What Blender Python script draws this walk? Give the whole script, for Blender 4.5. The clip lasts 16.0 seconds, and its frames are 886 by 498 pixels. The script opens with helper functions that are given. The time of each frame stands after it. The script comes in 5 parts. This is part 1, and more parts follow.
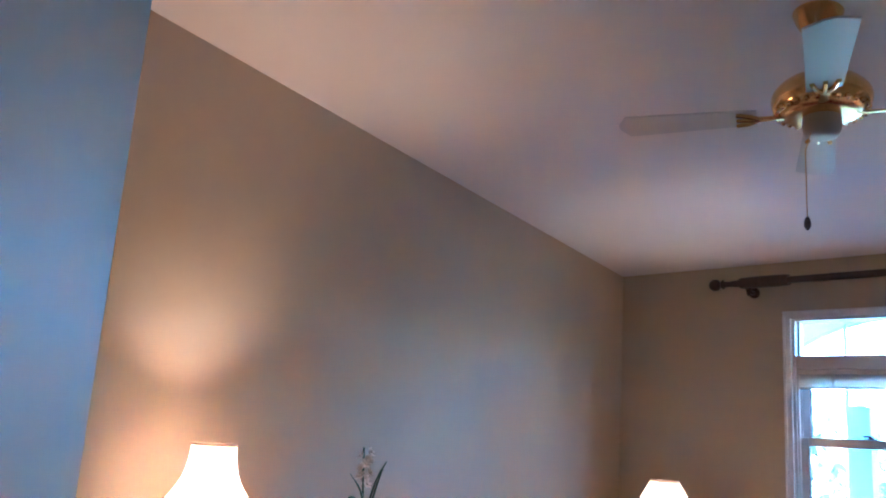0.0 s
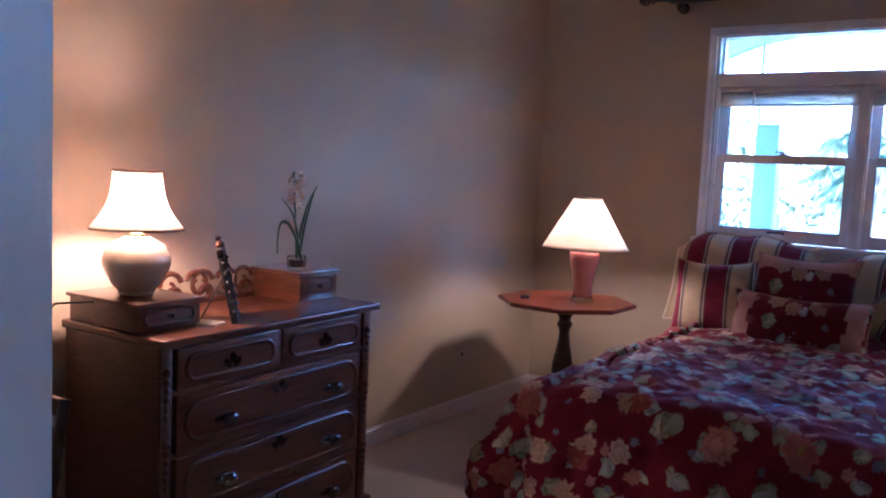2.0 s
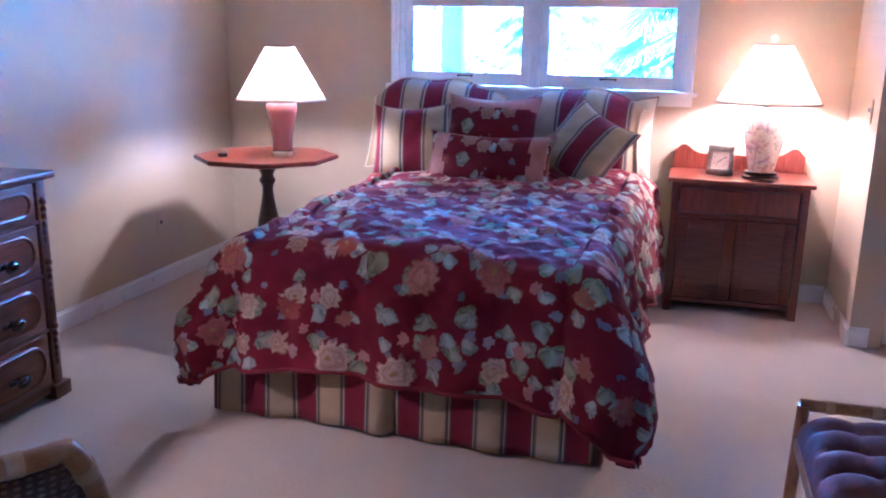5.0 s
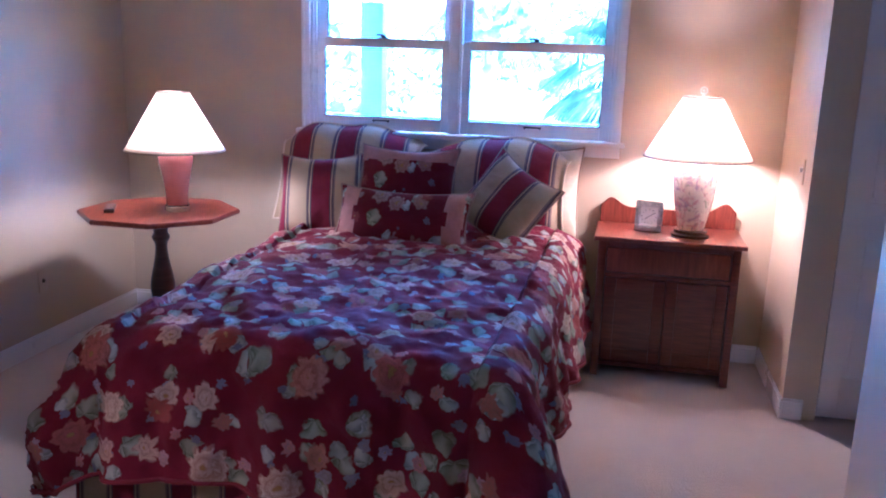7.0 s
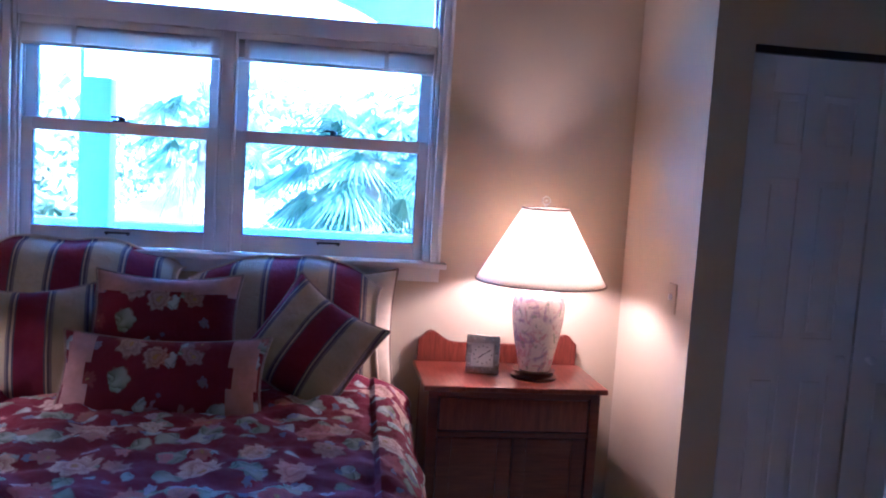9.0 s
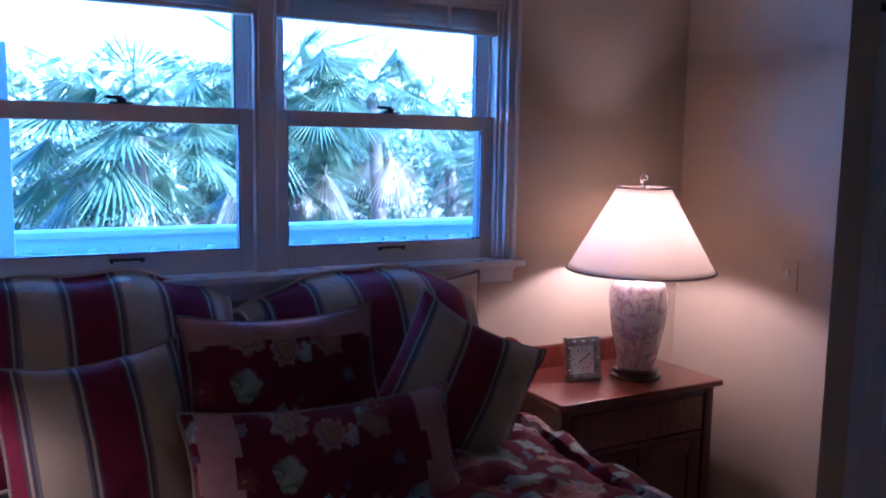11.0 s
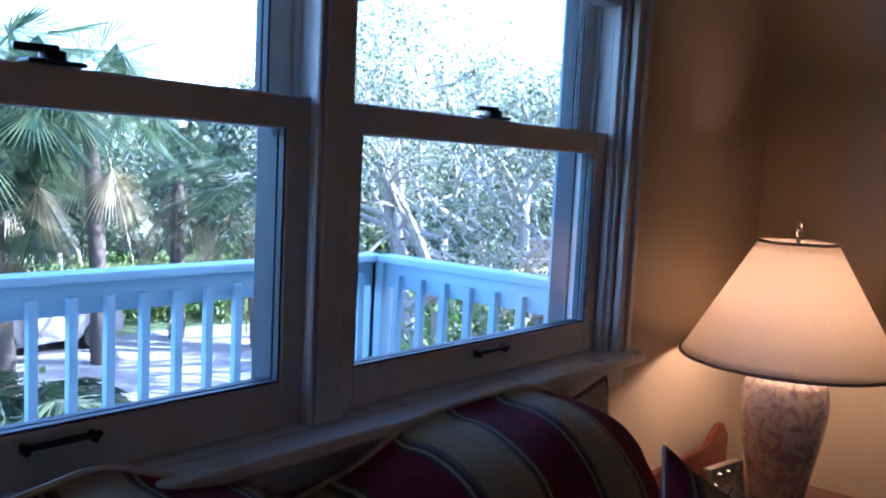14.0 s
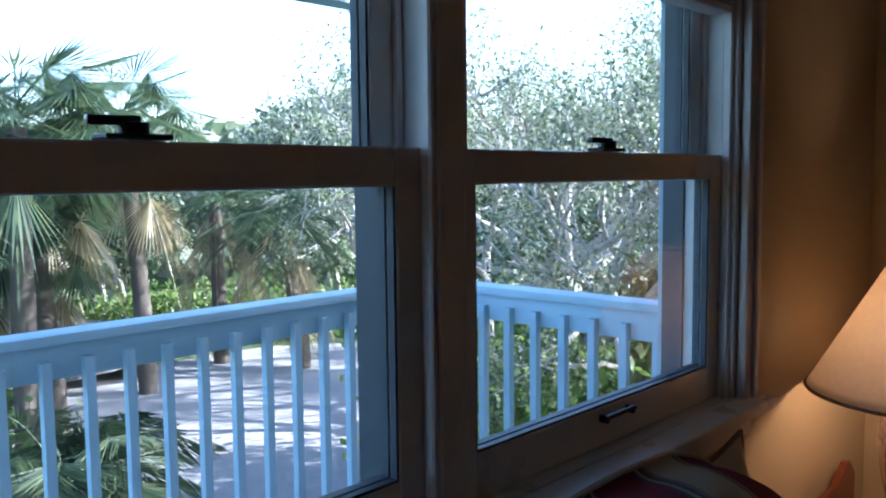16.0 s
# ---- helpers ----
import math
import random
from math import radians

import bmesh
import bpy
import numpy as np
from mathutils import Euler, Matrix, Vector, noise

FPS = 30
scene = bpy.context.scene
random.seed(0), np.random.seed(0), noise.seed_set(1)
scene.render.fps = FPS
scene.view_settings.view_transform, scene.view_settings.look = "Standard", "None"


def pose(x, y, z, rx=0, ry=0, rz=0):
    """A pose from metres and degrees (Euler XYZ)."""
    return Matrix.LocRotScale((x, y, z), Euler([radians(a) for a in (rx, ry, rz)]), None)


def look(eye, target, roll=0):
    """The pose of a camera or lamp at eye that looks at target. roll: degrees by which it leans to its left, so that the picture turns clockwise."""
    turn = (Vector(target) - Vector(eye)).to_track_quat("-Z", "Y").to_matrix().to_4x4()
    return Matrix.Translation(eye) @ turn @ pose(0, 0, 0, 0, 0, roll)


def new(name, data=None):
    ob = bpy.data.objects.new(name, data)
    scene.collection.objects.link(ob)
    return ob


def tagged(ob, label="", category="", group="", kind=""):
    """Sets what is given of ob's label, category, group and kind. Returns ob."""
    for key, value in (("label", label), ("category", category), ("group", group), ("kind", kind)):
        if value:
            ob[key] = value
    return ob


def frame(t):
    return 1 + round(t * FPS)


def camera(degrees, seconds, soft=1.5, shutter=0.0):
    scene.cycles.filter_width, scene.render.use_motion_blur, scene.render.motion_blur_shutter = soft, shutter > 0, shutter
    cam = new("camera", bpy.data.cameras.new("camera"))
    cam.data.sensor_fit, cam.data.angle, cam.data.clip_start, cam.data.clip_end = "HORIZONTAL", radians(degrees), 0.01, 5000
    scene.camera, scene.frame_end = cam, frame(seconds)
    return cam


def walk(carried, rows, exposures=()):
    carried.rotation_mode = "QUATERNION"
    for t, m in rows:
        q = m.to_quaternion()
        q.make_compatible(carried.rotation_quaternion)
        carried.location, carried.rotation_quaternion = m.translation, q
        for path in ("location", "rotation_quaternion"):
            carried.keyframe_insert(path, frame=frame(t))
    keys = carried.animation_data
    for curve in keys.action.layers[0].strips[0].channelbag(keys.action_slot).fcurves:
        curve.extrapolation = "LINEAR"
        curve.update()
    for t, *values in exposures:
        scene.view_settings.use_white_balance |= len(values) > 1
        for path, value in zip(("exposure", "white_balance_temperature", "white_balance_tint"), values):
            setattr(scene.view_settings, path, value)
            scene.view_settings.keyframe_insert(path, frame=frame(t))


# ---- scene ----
cam = camera(55.2, 16.0, 2.0)

PATH = [
    (0, (3.089, -5.171, 1.52), (1.753, -3.748, 1.956), 3.8),
    (0.5, (2.924, -5.175, 1.471), (1.649, -3.662, 1.759), 3.4),
    (1, (2.846, -5.154, 1.467), (1.601, -3.592, 1.563), 2.5),
    (1.5, (2.837, -5.147, 1.45), (1.599, -3.578, 1.372), 1.8),
    (2, (2.858, -5.134, 1.497), (1.706, -3.509, 1.31), 2.6),
    (2.5, (2.924, -5.106, 1.497), (1.895, -3.4, 1.325), 1.7),
    (3, (2.981, -5.11, 1.445), (2.047, -3.364, 1.162), 1.5),
    (3.5, (2.937, -5.099, 1.428), (2.072, -3.349, 0.994), 1.4),
    (4, (2.906, -5.098, 1.421), (2.167, -3.302, 0.944), 1.2),
    (4.5, (2.901, -5.083, 1.407), (2.25, -3.253, 0.934), 0.8),
    (5, (2.859, -5.045, 1.424), (2.342, -3.174, 0.944), 1.0),
    (7.5, (2.913, -4.44, 1.611), (2.609, -2.509, 1.19), 2.4),
    (8, (2.781, -4.199, 1.544), (2.713, -2.213, 1.318), 3.1),
    (10.5, (1.576, -2.732, 1.593), (2.299, -0.878, 1.397), 1.5),
    (11, (1.199, -2.572, 1.566), (2.16, -0.835, 1.321), 1.0),
    (11.5, (1.026, -2.375, 1.604), (2.107, -0.721, 1.293), 4.5),
    (12, (0.948, -2.028, 1.561), (2.231, -0.517, 1.295), 2.1),
    (12.5, (0.893, -1.734, 1.568), (2.402, -0.449, 1.305), 3.8),
    (13, (0.836, -1.456, 1.572), (2.529, -0.431, 1.285), 3.4),
    (13.5, (0.931, -1.194, 1.542), (2.523, -0.013, 1.276), 4.2),
    (14, (1.117, -0.978, 1.569), (2.623, 0.324, 1.377), 2.8),
    (14.5, (1.16, -0.851, 1.602), (2.594, 0.527, 1.389), 2.1),
    (15, (1.183, -0.699, 1.603), (2.61, 0.691, 1.43), 1.0),
    (15.5, (1.204, -0.657, 1.6), (2.628, 0.733, 1.406), 0.3),
    (16, (1.175, -0.747, 1.629), (2.628, 0.616, 1.455), -0.6),
]
EXPO = [(0.0, 6.08, 4080, 13), (1.5, 5.5, 4280, 26), (3.0, 5.4, 4000, 33), (3.8, 6.35, 3750, 26), (5.2, 6.95, 3600, 23), (7.4, 6.25, 3700, 27), (8.2, 6.0, 3750, 27), (10.4, 4.5, 3400, 22), (11.5, 4.1, 4100, 42), (12.5, 3.85, 4650, 48), (13.0, 3.65, 4950, 46), (13.5, 3.45, 4500, 30), (14.0, 3.25, 4550, 22), (15.0, 2.9, 4850, 15), (16.0, 2.6, 5150, 13)]
L1, L2, L3 = 0.72, 0.060, 0.46      # lamp powers
walk(cam, [(t, look(eye, target, roll)) for t, eye, target, roll in PATH], EXPO)

# ---- light ----
world = bpy.data.worlds.new("world")
scene.world = world
world.use_nodes = True
wn = world.node_tree
sky = wn.nodes.new("ShaderNodeTexSky")
sky.sky_type = 'NISHITA'
sky.sun_disc = False
sky.sun_elevation = radians(29)
sky.sun_rotation = radians(133)
sky.air_density, sky.dust_density = 1.0, 0.9
wn.links.new(sky.outputs[0], wn.nodes["Background"].inputs[0])
wn.nodes["Background"].inputs[1].default_value = 0.15


def lamp(name, kind, m, energy, color, **more):
    data = bpy.data.lights.new(name, kind)
    data.energy, data.color = energy, color
    ob = new(name, data)
    ob.matrix_world = m
    return ob


sun = lamp("sun", 'SUN', look((0, 0, 0), (-0.65, 0.60, -0.48)), 5.0, (1.0, 0.93, 0.82))
sun.data.angle = radians(0.6)

# ---- materials ----


class Mat:
    """A node material, with short calls to add nodes to it."""

    def __init__(self, name, rough=0.6, metal=0.0):
        self.m = bpy.data.materials.new(name)
        self.m.use_nodes = True
        self.t = self.m.node_tree
        self.p = self.t.nodes["Principled BSDF"]
        self.p.inputs["Roughness"].default_value = rough
        self.p.inputs["Metallic"].default_value = metal

    def n(self, kind, *ins, **props):
        nd = self.t.nodes.new("ShaderNode" + kind)
        for k, v in props.items():
            setattr(nd, k, v)
        for key, v in ins:
            self.put(nd.inputs[key], v)
        return nd

    def put(self, sock, v):
        if isinstance(v, bpy.types.NodeSocket):
            self.t.links.new(v, sock)
        else:
            sock.default_value = v

    def coord(self, which="Object"):
        return self.n("TexCoord").outputs[which]

    def scaled(self, vec, s):
        return self.n("Mapping", ("Vector", vec), ("Scale", s)).outputs[0]

    def noise(self, vec, scale, detail=4, rough=0.55, dist=0.0):
        return self.n("TexNoise", ("Vector", vec), ("Scale", scale), ("Detail", detail), ("Roughness", rough), ("Distortion", dist)).outputs[0]

    def ramp(self, fac, stops):
        nd = self.n("ValToRGB", ("Fac", fac))
        e = nd.color_ramp.elements
        while len(e) < len(stops):
            e.new(0.5)
        for el, (pos, c) in zip(e, stops):
            el.position, el.color = pos, (*c, 1) if len(c) == 3 else c
        return nd.outputs[0]

    def math(self, op, a, b=0.0, c=0.0):
        nd = self.n("Math", operation=op)
        for s, v in zip(nd.inputs, (a, b, c)):
            self.put(s, v)
        return nd.outputs[0]

    def mix(self, fac, a, b, mode='MIX'):
        nd = self.n("Mix", data_type='RGBA', blend_type=mode)
        self.put(nd.inputs[0], fac)
        for s, v in ((nd.inputs[6], a), (nd.inputs[7], b)):
            self.put(s, (*v, 1) if isinstance(v, tuple) and len(v) == 3 else v)
        return nd.outputs[2]

    def base(self, v):
        self.put(self.p.inputs["Base Color"], (*v, 1) if isinstance(v, tuple) and len(v) == 3 else v)
        return self

    def bump(self, height, strength=0.2, dist=0.01):
        nd = self.n("Bump", ("Height", height), ("Strength", strength), ("Distance", dist))
        self.t.links.new(nd.outputs[0], self.p.inputs["Normal"])
        return self


def paint(name, color, rough, vary=0.06, bump=0.08, fine=220):
    k = Mat(name, rough)
    v = k.coord()
    big = k.noise(v, 1.3, 4)
    dark = tuple(c * (1 - vary) for c in color)
    light = tuple(min(1, c * (1 + vary)) for c in color)
    k.base(k.ramp(big, [(0.3, dark), (0.7, light)]))
    k.bump(k.noise(v, fine, 3), bump, 0.002)
    k.put(k.p.inputs["Roughness"], k.n("MapRange", ("Value", k.noise(v, 5, 3)), ("To Min", rough - 0.06), ("To Max", rough + 0.08)).outputs[0])
    return k.m


def wood(name, dark, mid, light, rough=0.32, grain=(2.2, 2.2, 26), coat=0.3, bump=0.05):
    k = Mat(name, rough)
    v = k.coord()
    s = k.scaled(v, grain)
    g = k.noise(s, 3.0, 6, 0.62, 0.6)
    fine = k.noise(k.scaled(v, tuple(a * 5 for a in grain)), 6.0, 3)
    col = k.ramp(g, [(0.28, dark), (0.5, mid), (0.74, light)])
    col = k.mix(k.math('MULTIPLY', fine, 0.28), col, dark)
    tone = k.noise(v, 1.1, 2)
    col = k.mix(k.math('MULTIPLY', tone, 0.35), col, tuple(c * 0.7 for c in mid))
    k.base(col)
    k.bump(fine, bump, 0.002)
    k.p.inputs["Coat Weight"].default_value = coat
    k.p.inputs["Coat Roughness"].default_value = 0.18
    return k.m


def plain(name, color, rough=0.5, metal=0.0, vary=0.12, scale=14, bump=0.05):
    k = Mat(name, rough, metal)
    v = k.coord()
    a = k.noise(v, scale, 4)
    k.base(k.ramp(a, [(0.3, tuple(c * (1 - vary) for c in color)), (0.7, tuple(min(1, c * (1 + vary)) for c in color))]))
    k.bump(k.noise(v, scale * 9, 3), bump, 0.002)
    return k.m


M_wall = paint("tan_wall_paint", (0.47, 0.385, 0.265), 0.42)
M_ceil = paint("ceiling_paint", (0.70, 0.66, 0.62), 0.8, 0.03, 0.15, 120)
# white deck paint with the blue of porch shade put into its colour
M_rail = paint("shade_tinted_deck_paint", (0.38, 0.52, 0.62), 0.5, 0.06, 0.1, 60)
# porch roof colour, set dark to hold back light bounced into the room
M_porch = paint("darkened_porch_paint", (0.22, 0.25, 0.28), 0.6, 0.06, 0.1, 60)
M_trim = paint("white_trim_paint", (0.74, 0.74, 0.73), 0.28, 0.03, 0.04, 60)
M_door = plain("white_door_paint", (0.60, 0.60, 0.60), 0.48, 0.0, 0.02, 2, 0.0)
# same cherry as the tops, darkened for upright faces turned from the light
M_cherry_shaded = wood("cherry_wood_shaded", (0.05, 0.009, 0.004), (0.11, 0.022, 0.009), (0.18, 0.044, 0.018), 0.30)
M_cherry_x = wood("cherry_wood_crosswise", (0.075, 0.014, 0.006), (0.165, 0.034, 0.014), (0.26, 0.066, 0.026), 0.30, (24, 3, 3))
M_walnut = wood("walnut_wood", (0.0324, 0.0108, 0.00504), (0.1008, 0.03312, 0.01368), (0.18, 0.0684, 0.0288), 0.34, (3, 2.2, 22))
M_walnut_x = wood("walnut_wood_lengthwise", (0.0432, 0.0144, 0.00648), (0.1224, 0.04032, 0.01656), (0.2088, 0.0792, 0.03384), 0.30, (3, 2.0, 26))
M_walnut_y = wood("walnut_wood_drawers", (0.0432, 0.01368, 0.00576), (0.1296, 0.04032, 0.01584), (0.216, 0.0792, 0.03312), 0.30, (5, 1.6, 24))
M_darkwood = wood("dark_carved_wood", (0.014, 0.007, 0.005), (0.035, 0.016, 0.010), (0.07, 0.03, 0.018), 0.28)
M_black = plain("black_plastic", (0.012, 0.012, 0.014), 0.3)
M_brass = plain("polished_brass", (0.80, 0.52, 0.20), 0.18, 1.0, 0.1, 30)
M_silver = plain("aged_silver", (0.55, 0.54, 0.52), 0.32, 1.0, 0.25, 60)

k = Mat("cream_carpet", 0.95)
v = k.coord()
pile = k.noise(v, 320, 4, 0.7)
trod = k.noise(v, 2.1, 5, 0.6, 0.4)
c = k.ramp(pile, [(0.3, (0.40, 0.33, 0.27)), (0.65, (0.62, 0.54, 0.46))])
k.base(k.mix(k.n("MapRange", ("Value", trod), ("From Min", 0.4), ("From Max", 0.7)).outputs[0], c, (0.47, 0.40, 0.34)))
k.bump(k.math('ADD', pile, k.math('MULTIPLY', k.noise(v, 60, 3), 1.5)), 0.7, 0.008)
k.p.inputs["Sheen Weight"].default_value = 0.25
M_carpet = k.m

k = Mat("window_glass", 0.0)
tr = k.n("BsdfTransparent", ("Color", (0.96, 0.98, 0.98, 1)))
gl = k.n("BsdfGlossy", ("Roughness", 0.01))
fc = k.n("LayerWeight", ("Blend", 0.5)).outputs["Facing"]
fr = k.math('MULTIPLY_ADD', k.math('POWER', fc, 4.0), 0.55, 0.035)
mx = k.n("MixShader", (0, fr), (1, tr.outputs[0]), (2, gl.outputs[0]))
k.t.links.new(mx.outputs[0], k.t.nodes["Material Output"].inputs[0])
M_glass = k.m


def shade_cloth(name, color):
    """Lamp shade fabric: light shines through it."""
    k = Mat(name, 0.8)
    v = k.coord()
    w = k.noise(k.scaled(v, (1, 1, 0.15)), 130, 3)
    col = k.ramp(w, [(0.3, tuple(c * 0.93 for c in color)), (0.7, color)])
    k.base(col)
    tl = k.n("BsdfTranslucent", ("Color", col))
    mxs = k.n("MixShader", (0, 0.55), (1, k.p.outputs[0]), (2, tl.outputs[0]))
    k.t.links.new(mxs.outputs[0], k.t.nodes["Material Output"].inputs[0])
    return k.m


M_shade = shade_cloth("cream_shade_fabric", (0.70, 0.63, 0.53))

# ---- mesh helpers ----


def mesh_of(name, bm, material):
    me = bpy.data.meshes.new(name)
    bmesh.ops.recalc_face_normals(bm, faces=bm.faces)
    bm.to_mesh(me)
    bm.free()
    for mt in material if isinstance(material, (list, tuple)) else [material]:
        me.materials.append(mt)
    return me


def smooth(me, angle=40):
    for p in me.polygons:
        p.use_smooth = True
    me.set_sharp_from_angle(angle=radians(angle))
    return me


def part(name, bm, material, parent=None, label="", m=None, soft=True):
    me = mesh_of(name, bm, material)
    if soft:
        smooth(me)
    ob = new(name, me)
    if parent is not None:
        ob.parent = parent
    if m is not None:
        ob.matrix_basis = m
    if label:
        ob["label"] = label
    return ob


def thing(name, x, y, z=0, rz=0, label="", category="", group="", kind=""):
    ob = new(name)
    ob.empty_display_size = 0.1
    ob.matrix_basis = pose(x, y, z, 0, 0, rz)
    return tagged(ob, label, category, group, kind)


def add_box(bm, x0, x1, y0, y1, z0, z1, bevel=0.0, seg=2):
    r = bmesh.ops.create_cube(bm, size=1.0, matrix=Matrix.Translation(((x0 + x1) / 2, (y0 + y1) / 2, (z0 + z1) / 2)) @ Matrix.Diagonal((abs(x1 - x0), abs(y1 - y0), abs(z1 - z0), 1)))
    if bevel:
        es = list({e for vv in r["verts"] for e in vv.link_edges})
        bmesh.ops.bevel(bm, geom=es, offset=bevel, segments=seg, affect='EDGES', profile=0.6)
    return bm


def box(x0, x1, y0, y1, z0, z1, bevel=0.0, seg=2):
    return add_box(bmesh.new(), x0, x1, y0, y1, z0, z1, bevel, seg)


def add_lathe(bm, prof, seg=40, m=Matrix()):
    """A turned shape round z from (radius, height) pairs."""
    rings = []
    for r, z in prof:
        if r < 1e-5:
            rings.append([bm.verts.new(m @ Vector((0, 0, z)))])
        else:
            rings.append([bm.verts.new(m @ Vector((r * math.cos(a), r * math.sin(a), z))) for a in (2 * math.pi * i / seg for i in range(seg))])
    for a, b in zip(rings, rings[1:]):
        for i in range(seg):
            j = (i + 1) % seg
            if len(a) == 1 and len(b) == 1:
                continue
            if len(a) == 1:
                bm.faces.new((a[0], b[j], b[i]))
            elif len(b) == 1:
                bm.faces.new((a[i], a[j], b[0]))
            else:
                bm.faces.new((a[i], a[j], b[j], b[i]))
    return bm


def lathe(prof, seg=40):
    return add_lathe(bmesh.new(), prof, seg)


def curve_prof(pts, n=10):
    """Points on a smooth curve through (r, z) pairs."""
    out = []
    for i in range(len(pts) - 1):
        p0, p1, p2, p3 = (Vector(pts[max(0, min(len(pts) - 1, j))]) for j in (i - 1, i, i + 1, i + 2))
        for s in range(n):
            t = s / n
            q = 0.5 * ((2 * p1) + (p2 - p0) * t + (2 * p0 - 5 * p1 + 4 * p2 - p3) * t * t + (3 * p1 - p0 - 3 * p2 + p3) * t ** 3)
            out.append(tuple(q))
    out.append(tuple(pts[-1]))
    return out


def add_prism(bm, outline, axis, a, b, bevel=0.0):
    """A flat outline of 2D points, pulled from a to b along an axis."""
    def at(p, w):
        q = [p[0], p[1]]
        q.insert("xyz".index(axis), w)
        return bm.verts.new(q)
    lo, hi = [at(p, a) for p in outline], [at(p, b) for p in outline]
    n = len(outline)
    fs = [bm.faces.new(lo), bm.faces.new(hi[::-1])]
    fs += [bm.faces.new((lo[i], lo[(i + 1) % n], hi[(i + 1) % n], hi[i])) for i in range(n)]
    if bevel:
        bmesh.ops.recalc_face_normals(bm, faces=fs)
        es = [e for fc in fs[:2] for e in fc.edges]
        bmesh.ops.bevel(bm, geom=es, offset=bevel, segments=2, affect='EDGES')
    return bm


def prism(outline, axis, a, b, bevel=0.0):
    return add_prism(bmesh.new(), outline, axis, a, b, bevel)


def add_tube(bm, pts, rad, seg=8, closed=False):
    """A round tube along points; rad is one number or one for each point."""
    pts = [Vector(p) for p in pts]
    n = len(pts)
    rads = rad if isinstance(rad, (list, tuple)) else [rad] * n
    rings, up = [], None
    for i, p in enumerate(pts):
        d = (pts[(i + 1) % n if closed else min(i + 1, n - 1)] - pts[(i - 1) % n if closed else max(i - 1, 0)]).normalized()
        if up is None:
            up = d.orthogonal().normalized()
        up = (up - d * up.dot(d)).normalized()
        side = d.cross(up)
        rings.append([bm.verts.new(p + rads[i] * (math.cos(a) * up + math.sin(a) * side)) for a in (2 * math.pi * s / seg for s in range(seg))])
    for i in range(n if closed else n - 1):
        a, b = rings[i], rings[(i + 1) % n]
        for s in range(seg):
            bm.faces.new((a[s], a[(s + 1) % seg], b[(s + 1) % seg], b[s]))
    if not closed:
        bm.faces.new(rings[0][::-1])
        bm.faces.new(rings[-1])
    return bm


def tube(pts, rad, seg=8, closed=False):
    return add_tube(bmesh.new(), pts, rad, seg, closed)


def structure(name, bm, material, label="", soft=False):
    return tagged(part(name, bm, material, None, soft=soft), label, "", "", "structure")


# ---- the room ----
XE, YS = 3.73, -5.42
CZ, CS = 2.72, 0.115          # ceiling height at the window wall, and its rise away from it
T = 0.14


def ceil_at(y):
    return CZ - CS * y


WX0, WX1, WZ0, WZ1 = 1.168, 2.863, 1.15, 2.363   # window opening
AY0, AY1 = -0.725, -1.83                           # alcove opening in the east wall
AX = 5.5                                          # east end of the alcove

floor_bm = box(-T, 8.2, YS - 2.2, 0.0, -0.25, 0.0)
structure("floor", floor_bm, M_carpet, "cream cut-pile carpet, trodden and slightly stained")
bm = bmesh.new()
add_box(bm, -T, WX0, 0, T + 0.02, -0.25, 3.0)
add_box(bm, WX1, XE + T, 0, T + 0.02, -0.25, 3.0)
add_box(bm, WX0, WX1, 0, T + 0.02, -0.25, WZ0)
add_box(bm, WX0, WX1, 0, T + 0.02, WZ1, 3.0)
structure("wall_north", bm, M_wall, "tan painted wall with the window")
structure("wall_west", prism([(0.0, -0.25), (0.0, 3.0), (YS - 2.2, 4.4), (YS - 2.2, -0.25)], 'x', -T, 0), M_wall, "tan painted wall under the sloping ceiling")
bm = bmesh.new()
add_box(bm, XE, XE + T, AY0, 0, -0.25, 3.2)
structure("wall_east_1", bm, M_wall, "short tan wall beside the nightstand")
structure("wall_east_2", prism([(AY1, -0.25), (AY1, 3.4), (YS, 4.1), (YS, -0.25)], 'x', XE, XE + T), M_wall, "tan wall south of the alcove")
# south wall with the doorway behind the camera
DX0, DX1, DH = 2.62, 3.42, 2.05
bm = bmesh.new()
add_box(bm, -T, DX0 - 0.02, YS - T, YS, -0.25, 4.2)
add_box(bm, DX1, 4.6, YS - T, YS, -0.25, 4.2)
add_box(bm, DX0 - 0.02, DX1, YS - T, YS, DH, 4.2)
structure("wall_south", bm, M_wall, "tan wall with the entry doorway")
# the hall behind the doorway
bm = bmesh.new()
add_box(bm, 2.2, 2.3, YS - 2.2, YS - T, -0.25, 2.5)
add_box(bm, 4.4, 4.5, YS - 2.2, YS - T, -0.25, 2.5)
add_box(bm, 2.2, 4.5, YS - 2.3, YS - 2.2, -0.25, 2.5)
add_box(bm, 2.2, 4.5, YS - 2.2, YS - T, 2.45, 2.55)
structure("wall_hall", bm, M_wall, "plain tan hall walls")
# alcove: closet wall, end wall with a doorway, south wall
CLX0, CLX1 = 3.878, 4.88
bm = bmesh.new()
add_box(bm, XE + T, CLX0, AY0, AY0 + 0.12, -0.25, 3.2)
add_box(bm, CLX0, CLX1, AY0, AY0 + 0.12, 2.065, 3.2)
add_box(bm, CLX1, AX, AY0, AY0 + 0.12, -0.25, 3.2)
structure("wall_closet", bm, M_wall, "tan wall over and beside the folding closet door")
EY0, EY1 = -0.80, -1.56
bm = bmesh.new()
add_box(bm, AX, AX + T, EY0, AY0 + 0.12, -0.25, 3.2)
